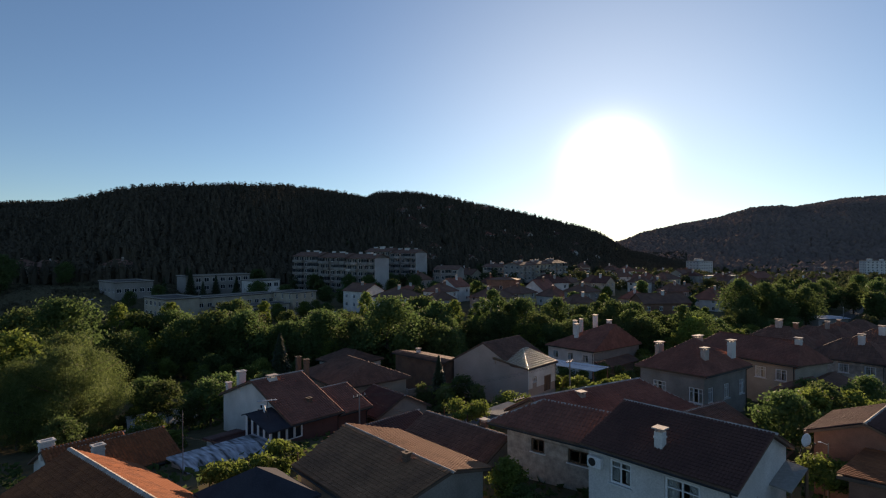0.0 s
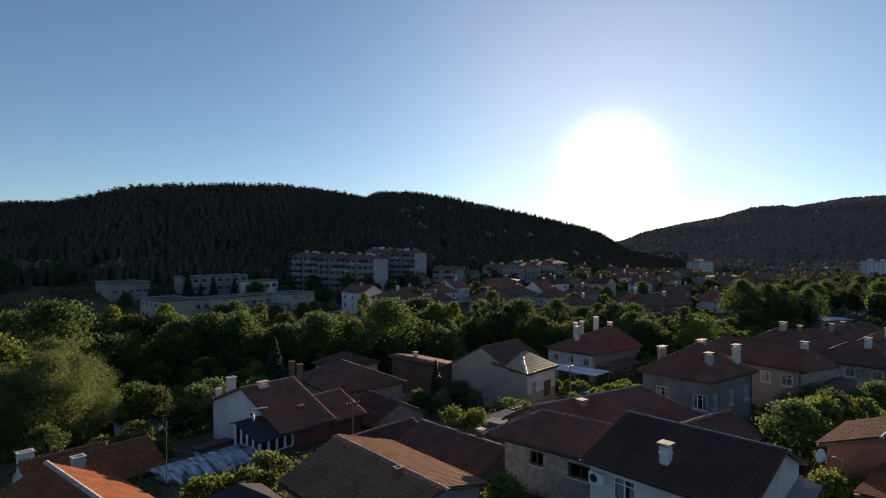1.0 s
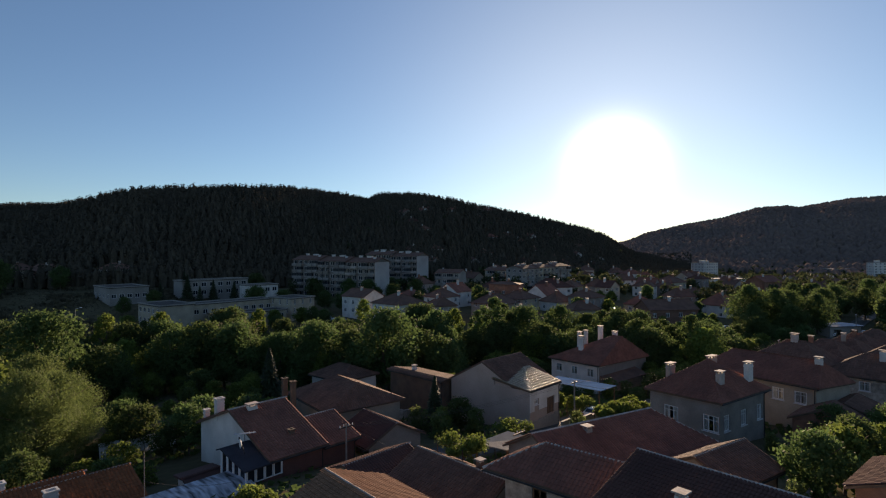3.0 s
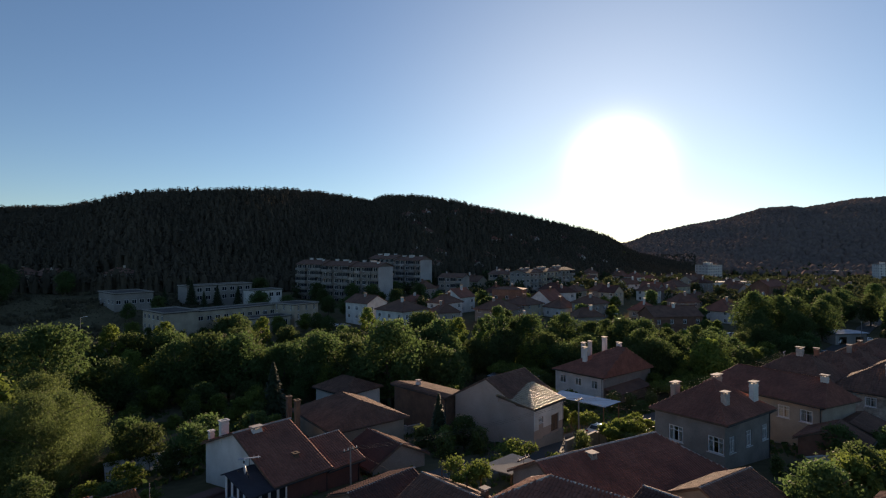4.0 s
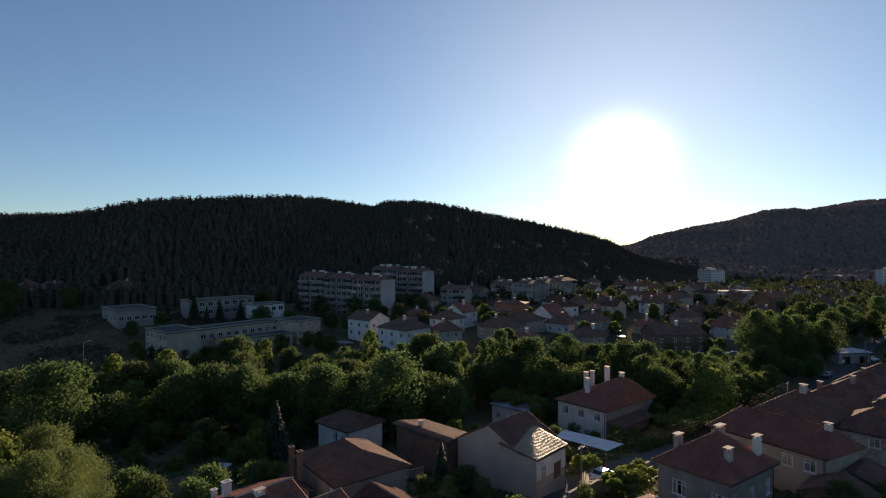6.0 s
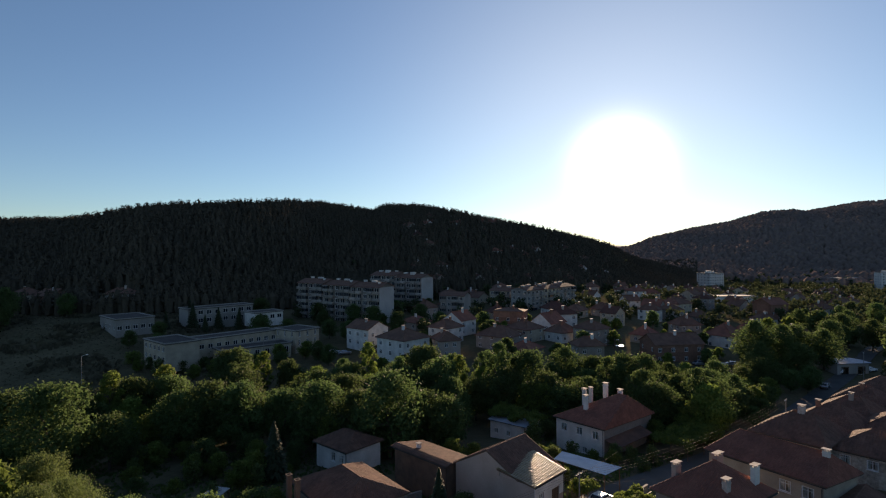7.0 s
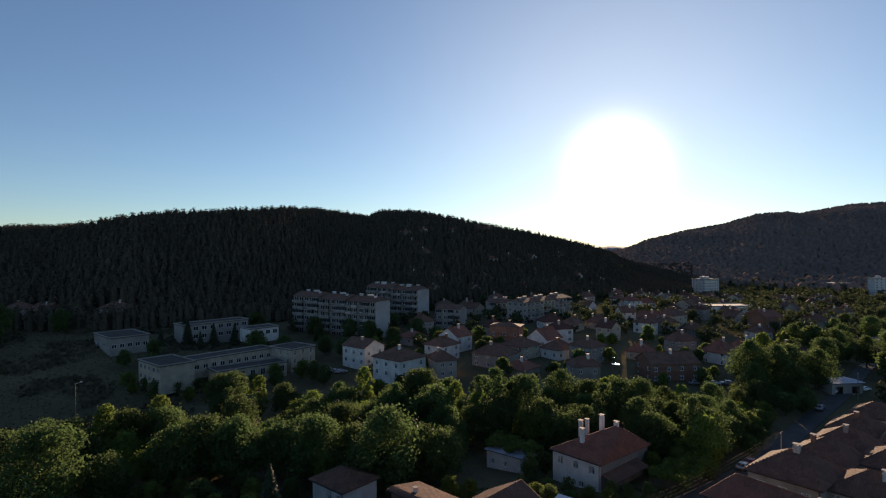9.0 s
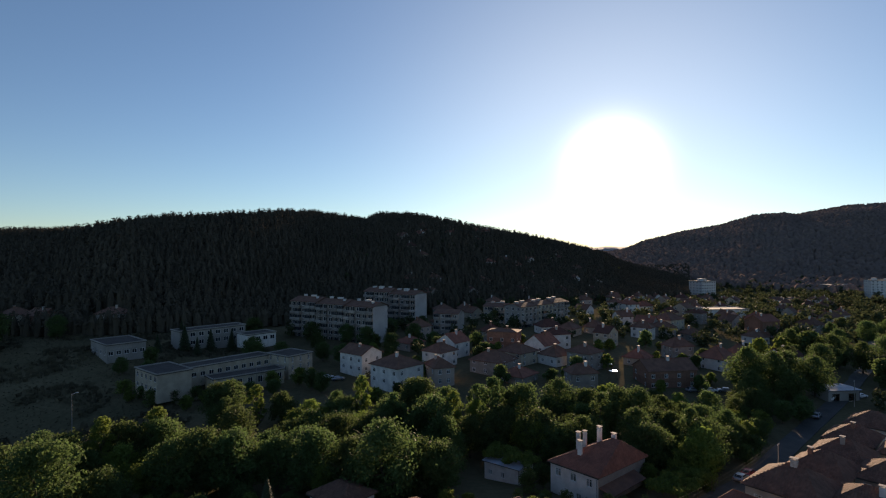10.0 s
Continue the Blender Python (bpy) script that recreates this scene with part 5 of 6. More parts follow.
def wood(name, label, hill, spread, gap, tall, wide, mat, tiers, seed, inner=0.0, outer=30.0, rows=None):
    """A far wood: one joined mesh of ragged tiers."""
    rng = np.random.default_rng(seed)
    n = int(spread)
    az = rng.uniform(max(-47, hill[0, 0]), min(48, hill[-1, 0]), n)
    foot, crest = np.interp(az, hill[:, 0], hill[:, 1]), np.interp(az, hill[:, 0], hill[:, 2])
    r = np.sqrt(rng.uniform((foot + inner) ** 2, (crest + outer) ** 2))
    keep = np.ones(n, bool)
    for hx, hy in ((-183, 237), (-171, 236), (-141, 236)):
        px, py = r * np.sin(np.radians(az)) - hx, r * np.cos(np.radians(az)) - hy
        keep &= np.hypot(px, py) > 12
    cell = {}
    x, y = r * np.sin(np.radians(az)), r * np.cos(np.radians(az))
    for i, key in enumerate(zip((x / gap).astype(int).tolist(), (y / gap).astype(int).tolist())):
        if key in cell or not keep[i]:
            keep[i] = False
            continue
        cell[key] = 1
    x, y = x[keep], y[keep]
    n = len(x)
    z = land(x, y)
    h = tall * rng.uniform(0.72, 1.2, n)
    w = wide * rng.uniform(0.7, 1.3, n) * (0.6 + 0.4 * h / tall)
    if not tiers:
        # loose sprays of needles in a rounded cone
        k = 26
        u = rng.uniform(0.16, 1.0, (n, k)) ** 0.7
        u[:, 0] = 0.97
        turn = rng.uniform(0, 2 * math.pi, (n, k))
        rad = w[:, None] * np.minimum(1, 2.6 * (1.03 - u)) ** 0.6 * rng.uniform(0.3, 1.0, (n, k)) ** 0.5
        at = np.stack([x[:, None] + rad * np.cos(turn), y[:, None] + rad * np.sin(turn), z[:, None] + h[:, None] * u], -1).reshape(-1, 3)
        size = 0.9 * rng.uniform(0.55, 1.3, (n * k, 1, 1)) * (1.25 - 0.6 * u.reshape(-1, 1, 1))
        corner = rng.normal(size=(n * k, 3, 3))
        corner -= corner.mean(1, keepdims=True)
        corner /= np.linalg.norm(corner, axis=2, keepdims=True)
        corner[:, :, 2] *= 0.8
        v = (at[:, None, :] + corner * size).reshape(-1, 3)
        f = np.arange(len(v)).reshape(-1, 3).tolist()
        # the dense heart of each crown
        ring, start = [], len(v)
        for level, girth in ((0.04, 0.62), (0.66, 0.5)):
            for j in range(5):
                a = turn[:, 0] + 2 * math.pi * (j + 0.5 * (level > 0.3)) / 5
                rad = w * girth * rng.uniform(0.75, 1.2, n)
                ring.append(np.stack([x + rad * np.cos(a), y + rad * np.sin(a), z + h * (level + rng.uniform(-0.06, 0.06, n))], 1))
        ring.append(np.stack([x, y, z + h * rng.uniform(0.88, 0.98, n)], 1))
        heart = np.stack(ring, 1).reshape(-1, 3)
        base = start + np.arange(n)[:, None] * 11
        for j in range(5):
            q = (j + 1) % 5
            for tri in ((j, q, 5 + j), (q, 5 + q, 5 + j), (5 + j, 5 + q, 10)):
                f += (base + np.array(tri)).tolist()
        v = np.concatenate([v, heart])
        me = bpy.data.meshes.new(name)
        me.from_pydata(v.tolist(), [], f)
        me.materials.append(M[mat])
        return tagged(part(name, me, None), label, "forest", kind="stuff")
    sides = 5
    vs, fs, k = [], [], 0
    turn = rng.uniform(0, 6.28, n)
    for lo, hi, girth in tiers:
        ring = []
        for j in range(sides):
            a = turn + 2 * math.pi * j / sides + rng.uniform(-0.3, 0.3, n)
            rad = w * girth * rng.uniform(0.55, 1.2, n)
            ring.append(np.stack([x + rad * np.cos(a), y + rad * np.sin(a), z + h * (lo + rng.uniform(-0.05, 0.05, n))], 1))
        tip = np.stack([x + rng.normal(size=n) * 0.12 * w, y + rng.normal(size=n) * 0.12 * w, z + h * hi], 1)
        upper = []
        for j in range(sides):
            a = turn + 2 * math.pi * (j + 0.5) / sides
            rad = w * girth * rng.uniform(0.45, 0.85, n)
            upper.append(np.stack([x + rad * np.cos(a), y + rad * np.sin(a), z + h * (0.35 * lo + 0.65 * hi + rng.uniform(-0.05, 0.05, n))], 1))
        block_v = np.stack(ring + upper + [tip], 1).reshape(-1, 3)
        base = k + np.arange(n)[:, None] * (2 * sides + 1)
        for j in range(sides):
            q = (j + 1) % sides
            fs += (base + np.array((j, q, sides + j))).tolist() + (base + np.array((q, sides + q, sides + j))).tolist() + (base + np.array((sides + j, sides + q, 2 * sides))).tolist()
        k += n * (2 * sides + 1)
        vs.append(block_v)
    me = bpy.data.meshes.new(name)
    me.from_pydata(np.concatenate(vs).tolist(), [], fs)
    me.materials.append(M[mat])
    return tagged(part(name, me, None, smooth=True), label, "forest", kind="stuff")


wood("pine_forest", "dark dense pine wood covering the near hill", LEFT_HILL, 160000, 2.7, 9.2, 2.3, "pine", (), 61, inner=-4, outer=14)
wood("oak_forest", "wood covering the far hill, haze put into its brown colour", RIGHT_HILL, 90000, 8.5, 10.0, 6.0, "farwood", ((0.05, 1.0, 1.0),), 62, inner=-20, outer=60)

# a pale mountain far behind the gap
b = Build()
pts = []
for i in range(41):
    a = radians(4 + 26 * i / 40)
    up = 28 * math.exp(-((i - 20) / 9.0) ** 2) + 20 + 4 * math.sin(i * 1.7)
    for rr, zz in ((4300, -20), (4600, up), (4850, 0)):
        pts.append((rr * math.sin(a), rr * math.cos(a), zz))
b.add(pts, [(3 * i + j, 3 * i + 3 + j, 3 * i + 4 + j, 3 * i + 1 + j) for i in range(40) for j in range(2)])
tagged(part("backdrop", b, M["mountain"], smooth=True), "pale mountain ridge far beyond the gap", "mountain", kind="structure")

mast = thing("radio_mast", pose(-122.1, 440.0, 67.0 - 15.5), "thin steel mast above the trees of the crest", "mast")
b = Build()
b.tube((0, 0, -1), (0, 0, 15.5), 0.3, 0.18, 6)
part("pole", b, M["iron"], mast)
b = Build()
b.tube((0, 0, 13.2), (0, 0, 15.0), 0.55, 0.55, 8)
part("antenna", b, M["iron"], mast)

# weeds and low growth over gardens and meadow
rng2 = np.random.default_rng(91)
n = 26000
x, y = rng2.uniform(-85, 45, n), rng2.uniform(26, 99, n)
ok = (road_gap(x, y) > 2.8)
x, y = x[ok], y[ok]
patch = np.array([noise.noise((a * 0.11, b * 0.11, 0.0)) for a, b in zip(x, y)])
x, y = x[patch > -0.12], y[patch > -0.12]
m = len(x)
x2, y2 = rng2.uniform(-170, -66, 12000), rng2.uniform(110, 230, 12000)
x, y = np.concatenate([x, x2]), np.concatenate([y, y2])
n = len(x)
scrub = np.array([noise.noise((a * 0.06, b * 0.06, 3.0)) for a, b in zip(x, y)]) > 0.08
h = np.where(np.arange(n) < m, rng2.uniform(0.15, 0.55, n), np.where(scrub, rng2.uniform(0.4, 1.5, n), rng2.uniform(0.12, 0.45, n)))[:, None]
a = rng2.uniform(0, 6.28, n)
side = np.stack([np.cos(a), np.sin(a), 0 * a], 1) * h * 0.8
up = np.stack([0.3 * rng2.normal(size=n), 0.3 * rng2.normal(size=n), 1 + 0 * a], 1) * h
at = np.stack([x, y, land(x, y) - 0.08], 1)
v = np.stack([at - side * 0.5, at + side * 0.5, at + side * 0.8 + up, at - side * 0.7 + up * 0.8], 1).reshape(-1, 3)
me = bpy.data.meshes.new("undergrowth")
me.from_pydata(v.tolist(), [], np.arange(4 * n).reshape(-1, 4).tolist())
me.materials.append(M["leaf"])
me.materials.append(M["drygrass"])
me.polygons.foreach_set("material_index", (np.arange(n) >= m).astype(int).tolist())
tagged(part("undergrowth", me, None), "low weeds and garden growth over dark soil", "undergrowth", kind="stuff")

# ---- more roofs of the near village ----
house("house", "low house with orange ribbed tiles and a white gable", -27.6, 42.0, 50, (5.0, 3.4, 3.0), (2.4, 2.4, 3.9), "orange", "white", z=-3.6, holes=[("l", 3.4, 2.3, 0.2, 0.6)],
      chimneys=[(-2.3, 0.5, 3.2, 4.5, 0.9, 0.6, "white", False)], seed=51)
house("house", "low house with orange ribbed tiles", -25.6, 43.6, 50, (5.6, 3.2, 3.0), (2.3, 2.3, 3.7), "orange", "white", z=-3.6, chimneys=[(-2.7, -3.0, 1.6, 4.5, 0.7, 0.6, "white", False)], seed=52)
house("house", "old roof with mortared ridge, its far slope orange in the sun", -19.3, 31.6, -38, (12.0, 5.0, 3.6), (2.2, 2.6, 4.6), "orange", "grey", z=-2.6, tile=(0.25, 0.36), single=1, cap=0.17, seed=53)
house("shed", "long shed with a worn patchy sheet roof", -17.0, 43.0, 48, (7.0, 1.9, 1.9), (2.3, 2.75, 2.8), "worn", "concrete", z=-3.6, holes=[("l", 1.9, 0.2, 1.2, 1.7)], frame_mat="wood", over=0.25, seed=54)
house("house", "broad low house with a wide dark red roof", 14.05, 48.8, 30, (15.5, 4.5, 3.2), (3.7, 4.2, 5.9), "tile", "grey", z=-3.2, chimneys=[(-3.2, -0.8, 4.9, 5.85, 0.55, 0.55, "concrete", True)], hips=(0, 3.0), seed=55)
house("outbuilding", "small outbuilding with a brown roof and ridge tiles", 19.9, 42.4, 33, (5.6, 2.4, 2.2), (2.5, 2.5, 3.6), "oldtile", "grey", z=-1.1, seed=56)
house("outbuilding", "bare brick outbuilding with a tan roof", 26.4, 33.2, 40, (5.6, 2.6, 2.6), (3.2, 3.2, 4.2), "darktile", "brick", z=0.6, seed=57)
house("outbuilding", "lean-to with orange tiles beside a brick wall", 23.8, 27.6, 40, (5.0, 2.2, 2.2), (1.9, 2.8, 2.9), "orange", "brick", z=0.5, seed=58)
house("outbuilding", "small brown roofed outbuilding in a yard", 41.0, 62.0, 42, (5.0, 2.6, 2.6), (2.0, 2.0, 3.2), "oldtile", "brick", z=-3.4, seed=59)
house("outbuilding", "low shed with old tiles", 47.5, 67.5, 42, (6.0, 2.6, 2.6), (2.0, 2.0, 3.0), "oldtile", "grey", z=-4.0, seed=60)
house("house", "old stone house with white windows and a brown roof", 61.5, 82.5, -48, (9.5, 4.6, 4.6), (4.4, 4.4, 6.8), "oldtile", "stone", hips=(4.0, 2.8), z=-5.6, holes=row("f", 3, 9.5, 2.4, 1.3, 1.3, 1.0) + row("l", 2, 9.2, 2.4, 1.2, 1.3, 1.4), chimneys=[(1.5, -1.2, 5.4, 7.6, 0.8, 0.6)], seed=61)
house("house", "house with a red roof behind the street row", 74.0, 93.5, -48, (9.0, 4.6, 4.6), (4.8, 4.8, 7.4), "oldtile", "grey", hips=(4.0, 2.8), z=-6.6, holes=row("f", 3, 9, 2.6, 1.2, 1.3, 1.0), chimneys=[(1.0, -1.2, 6, 8.2, 0.9, 0.6)], seed=62)
house("house", "house with a red roof behind the street row", 66.0, 70.5, -48, (9.0, 4.6, 4.6), (4.2, 4.2, 6.6), "oldtile", "cream", hips=(4.0, 2.8), z=-4.8, holes=row("f", 3, 9, 1.6, 1.2, 1.3, 1.0), chimneys=[(-1.0, -1.2, 5, 7.4, 0.9, 0.6)], seed=63)
house("house", "house with a brown roof behind the street row", 89.0, 107.5, -48, (9.0, 4.6, 4.6), (4.8, 4.8, 7.4), "oldtile", "grey", hips=(4.0, 2.8), z=-8.0, holes=row("f", 3, 9, 2.6, 1.2, 1.3, 1.0), chimneys=[(1.0, -1.2, 6, 8.2, 0.9, 0.6)], seed=64)
porch = house("porch", "low tiled hip over a street porch, glinting in the sun", 9.0, 70.6, 48, (6.3, 4.3, 0.6), (4.95, 5.7, 6.05), "glazed", "pink", tile=(0.32, 0.44), hips=(5.4, 0), over=0.2, z=-4.4, holes=[("f", 1.4, 3.2, 0.9, 0.6)], doors=[("f", 4.4, 1.6, 1.6, 1.9)], seed=65)
for name, lo, hi, mat in (("wall_facing", 2.55, 4.9, "white"), ("plinth", -1.2, 1.55, "concrete")):
    b = Build()
    for x0, x1 in ((-3.15, -2.25), (-1.3, 0.4), (2.1, 3.15)):
        b.box((x0 + x1) / 2, -4.33, (lo + hi) / 2, x1 - x0, 0.06, hi - lo)
    if lo > 0:
        b.box(-1.775, -4.33, 4.4, 0.95, 0.06, 1.0)
        b.box(1.25, -4.33, 4.25, 1.7, 0.06, 1.3)
    else:
        b.box(0, -4.34, 0.1, 6.3, 0.07, 2.6)
    part(name, b, M[mat], porch)
house("shed", "small white house under a mat of vines", 13.4, 113.4, -38, (8.0, 2.6, 2.6), (3.6, 3.6, 3.9), "zinc", "white", z=-10.4, holes=[("f", 1.4, 1.0, 0.9, 1.1), ("f", 4.2, 1.0, 0.9, 1.1)], seed=66)
house("garage", "grey flat-roofed garage at the street corner", 117.5, 168.5, 6, (10.0, 3.4, 3.4), (3.4, 3.4, 3.55), "zinc", "concrete", z=-10.0, holes=[("f", 2.4, 0.2, 2.4, 2.2), ("f", 7.6, 0.2, 2.4, 2.2)], frame_mat="wood", seed=67)
house("shed", "small shed with a pale sheet roof", 78.5, 174.0, 5, (5.0, 2.0, 2.0), (2.4, 2.4, 2.6), "zinc", "grey", z=-11.6, seed=68)

# ---- glazed veranda and lean-to of the white house ----
veranda = thing("veranda", pose(-14.98, 47.22, -4.2, 0, 0, 50), "glazed white-framed veranda with a dark blue roof", "veranda")
b = Build()
b.box(0.375, 0, 1.26, 3.05, 3.7, 3.52)
part("wall", b, M["redwall"], veranda)
b = Build()
top_pts = [(-1.45, -2.15, 4.22), (2.05, -2.15, 4.22), (2.05, 1.55, 5.12), (-1.45, 1.55, 5.12), (2.05, 2.2, 4.9), (-1.45, 2.2, 4.9)]
b.add(top_pts + [(x, y, z - 0.1) for x, y, z in top_pts], [(0, 1, 2, 3), (3, 2, 4, 5), (9, 8, 7, 6), (11, 10, 8, 9), (0, 6, 7, 1), (1, 7, 8, 2), (2, 8, 10, 4), (4, 10, 11, 5), (0, 3, 9, 6), (3, 5, 11, 9)])
part("roof", b, M["blue"], veranda)
for k, tall in enumerate((1.83, 1.70, 1.48, 1.26)):
    put_window(veranda, (-1.15, 1.85, 0), (0, -1), (-1, 0), 0.06 + k * 0.91, 3.03, 0.86, tall, M["frame"], 1, deep=0.0, sill=False, far=True)
for k in range(4):
    put_window(veranda, (-1.15, -1.85, 0), (1, 0), (0, -1), 0.04 + k * 0.765, 3.03, 0.72, 1.12, M["frame"], 1, deep=0.0, sill=False, far=True)
for px, py, tall in ((-1.15, -1.85, 1.18), (1.9, -1.85, 1.18), (-1.15, 1.85, 1.93)):
    b = Build()
    b.box(px, py, 3.02 + tall / 2, 0.12, 0.12, tall)
    part("post", b, M["frame"], veranda)
aerial = thing("tv_aerial", pose(-15.6, 48.4, 0.9, 0, 0, 20), "small flat television aerial on a short mast", "aerial")
b = Build()
b.tube((0, 0, -0.3), (0, 0, 0.75), 0.025, 0.025, 6)
part("mast", b, M["iron"], aerial)
b = Build()
b.box(0, 0, 0.78, 1.7, 0.12, 0.06)
for q in (-0.7, -0.35, 0.35, 0.7):
    b.box(q, 0, 0.8, 0.04, 0.6, 0.03)
part("boom", b, M["zinc"], aerial)
house("lean_to", "small lean-to with a red sheet roof", -18.6, 47.4, 50, (2.6, 1.4, 1.4), (2.3, 2.9, 3.0), "redwall", "white", z=-4.2, over=0.2, far=True, seed=69)


def canopy(name, label, corners, mat, posts=True, thick=0.08):
    """A sheet roof on posts over an open yard."""
    cx, cy = sum(c[0] for c in corners) / 4, sum(c[1] for c in corners) / 4
    gz = ground(cx, cy)
    top = thing(name, pose(cx, cy, gz), label, "canopy")
    b = Build()
    a = [(x - cx, y - cy, z - gz) for x, y, z in corners]
    b.add(a + [(x, y, z - thick) for x, y, z in a], [(0, 1, 2, 3), (7, 6, 5, 4), (0, 4, 5, 1), (1, 5, 6, 2), (2, 6, 7, 3), (3, 7, 4, 0)])
    part("roof", b, M[mat], top)
    if posts:
        for x, y, z in a:
            q = Build()
            g = ground(x + cx, y + cy) - gz
            q.box(x * 0.94, y * 0.94, (z + g) / 2 - 0.2, 0.12, 0.12, z - g + 0.3)
            part("post", q, M["wood"], top)
    return top


canopy("canopy", "sheet canopy over a yard, sky reflection painted in as blue", [(14.9, 79.5, -1.65), (20.5, 74.3, -1.7), (23.2, 76.4, -1.55), (16.5, 81.9, -1.5)], "skysheet")
canopy("canopy", "grey sheet roof of a lean-to between yards", [(3.3, 52.2, -0.5), (5.9, 50.6, -0.55), (8.6, 52.8, -0.3), (6.4, 54.3, -0.15)], "grey")
canopy("canopy", "white sheet canopy in a garden", [(-30.6, 71.0, -3.4), (-28.2, 70.4, -3.4), (-27.2, 73.0, -2.9), (-29.4, 73.6, -2.9)], "film")
canopy("canopy", "small sheet roof beside the white house", [(16.5, 29.0, 2.75), (17.4, 27.4, 2.75), (19.3, 29.0, 3.3), (18.6, 30.6, 3.3)], "concrete")

canopy("canopy", "smooth new sheet roof glinting in the sun", [(53.6, 179.5, -4.0), (56.0, 179.5, -4.0), (56.0, 181.2, -3.95), (53.6, 181.2, -3.95)], "bright")
canopy("canopy", "smooth new sheet roof glinting in the sun", [(55.2, 186.4, -3.2), (56.6, 186.4, -3.2), (56.6, 187.4, -3.15), (55.2, 187.4, -3.15)], "bright")
canopy("canopy", "sheet roof of a far shed in the sun", [(221.0, 394.0, -11.0), (225.0, 394.0, -11.0), (225.0, 397.0, -10.95), (221.0, 397.0, -10.95)], "bright")
canopy("canopy", "sheet roof of a far shed in the sun", [(147.0, 338.0, -5.0), (153.0, 340.0, -5.0), (152.0, 343.0, -4.93), (146.0, 341.0, -4.93)], "bright")

# ---- vines on pergolas ----


def pergola(label, x, y, turn, long, wide, high, leaves, seed, ob_name="pergola", z=None):
    rng = np.random.default_rng(seed)
    top = thing(ob_name, pose(x, y, ground(x, y) if z is None else z, 0, 0, turn), label, "pergola")
    for i in range(3):
        for j in (-1, 1):
            q = Build()
            q.tube(((i - 1) * long * 0.46, j * wide * 0.45, -0.8), ((i - 1) * long * 0.46, j * wide * 0.45, high), 0.05, 0.04, 6)
            part("post", q, M["wood"], top)
    for j in np.linspace(-0.45, 0.45, 5):
        q = Build()
        q.tube((-long * 0.48, j * wide, high), (long * 0.48, j * wide, high), 0.02, 0.02, 5)
        part("rail", q, M["iron"], top)
    k = max(10, int(long * wide * 0.7))
    centres = np.stack([rng.uniform(-long / 2, long / 2, k), rng.uniform(-wide / 2, wide / 2, k), high + rng.uniform(-0.5, 0.3, k)], 1)
    v, f = leaf_cloud(rng, centres, rng.uniform(0.5, 0.95, k), leaves * 2, 0.13 if y < 60 else 0.2, flat=0.55)
    me = bpy.data.meshes.new("vine")
    me.from_pydata(v.tolist(), [], f.tolist())
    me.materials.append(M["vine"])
    part("vine", me, None, top)
    return top


pergola("sunlit vine on a pergola beside the street", 21.4, 66.4, 42, 8.6, 4.0, 2.5, 5200, 71)
pergola("sunlit vine on a pergola in a garden", 41.6, 99.6, 42, 13, 6.5, 3.4, 9000, 72)
pergola("green vine over a yard behind the shed", -12.9, 37.4, 48, 6.0, 2.0, 1.2, 4200, 73)
pergola("green vine between two houses", 6.4, 56.6, 38, 4.4, 1.6, 2.0, 1600, 74)
pergola("green vine on a frame at a wall", 1.6, 47.8, -45, 3.0, 1.8, 2.6, 1500, 75)
pergola("mat of vine over a small house", 14.2, 113.4, -38, 10.4, 5.8, 5.0, 9000, 76, z=-10.4)
pergola("vine hanging beside a garden path", 17.6, 74.2, 42, 3.0, 1.6, 2.2, 1200, 77)
pergola("vine along a fence by the white house", 21.4, 30.6, -45, 4.2, 1.4, 2.4, 2600, 78)

# ---- poles and wires ----


def pole(x, y, high, label, arms=1, lamp=False, turn=45.0, thick=0.11):
    top = thing("utility_pole" if not lamp else "street_lamp", pose(x, y, ground(x, y), 0, 0, turn), label, "pole" if not lamp else "street lamp")
    b = Build()
    b.tube((0, 0, -0.5), (0, 0, high), thick, thick * 0.65, 8)
    part("post", b, M["pole"], top)
    for i in range(arms):
        c = Build()
        c.box(0, 0, high - 0.25 - 0.5 * i, 1.5, 0.08, 0.1)
        arm = part("crossarm", c, M["iron"], top)
        for s in (-0.65, -0.25, 0.25, 0.65):
            c = Build()
            c.tube((s, 0, high - 0.2 - 0.5 * i), (s, 0, high - 0.02 - 0.5 * i), 0.035, 0.03, 6)
            part("insulator", c, M["frame"], arm)
    if lamp:
        c = Build()
        k = 1.0 if high > 5 else 0.4
        c.tube((0, 0, high - 0.1), (0.9 * k, 0, high + 0.15 * k), 0.035 * k, 0.03 * k, 6)
        c.box(1.1 * k, 0, high + 0.16 * k, 0.5 * k, 0.2 * k, 0.1 * k, taper=0.7)
        part("lamp_head", c, M["frame"], top)
    return Vector((x, y, ground(x, y) + high))


P1 = pole(-8.0, 51.9, 3.4, "grey wooden utility pole with wires behind a roof", 1, thick=0.09)
P2 = pole(15.7, 68.0, 5.4, "grey utility pole at the street corner", 1)
P3 = pole(61.0, 103.5, 8.4, "grey utility pole along the street", 1)
pole(-81.7, 125.2, 3.7 - ground(-81.7, 125.2), "pale street lamp beside the meadow", 0, True, thick=0.09)
pole(-57.0, 172.0, 7.0, "pale street lamp at the school", 0, True, thick=0.09)
pole(22.2, 31.6, 3.8, "thin yard lamp post near a brick shed", 0, True, turn=170, thick=0.05)
pole(-18.8, 39.4, 4.6, "thin iron mast beside the shed", 0, thick=0.035)
pole(6.6, 48.0, 3.6, "thin iron mast with an aerial", 1, thick=0.03)
pole(117.0, 160.0, 7.5, "grey utility pole along the street", 1)


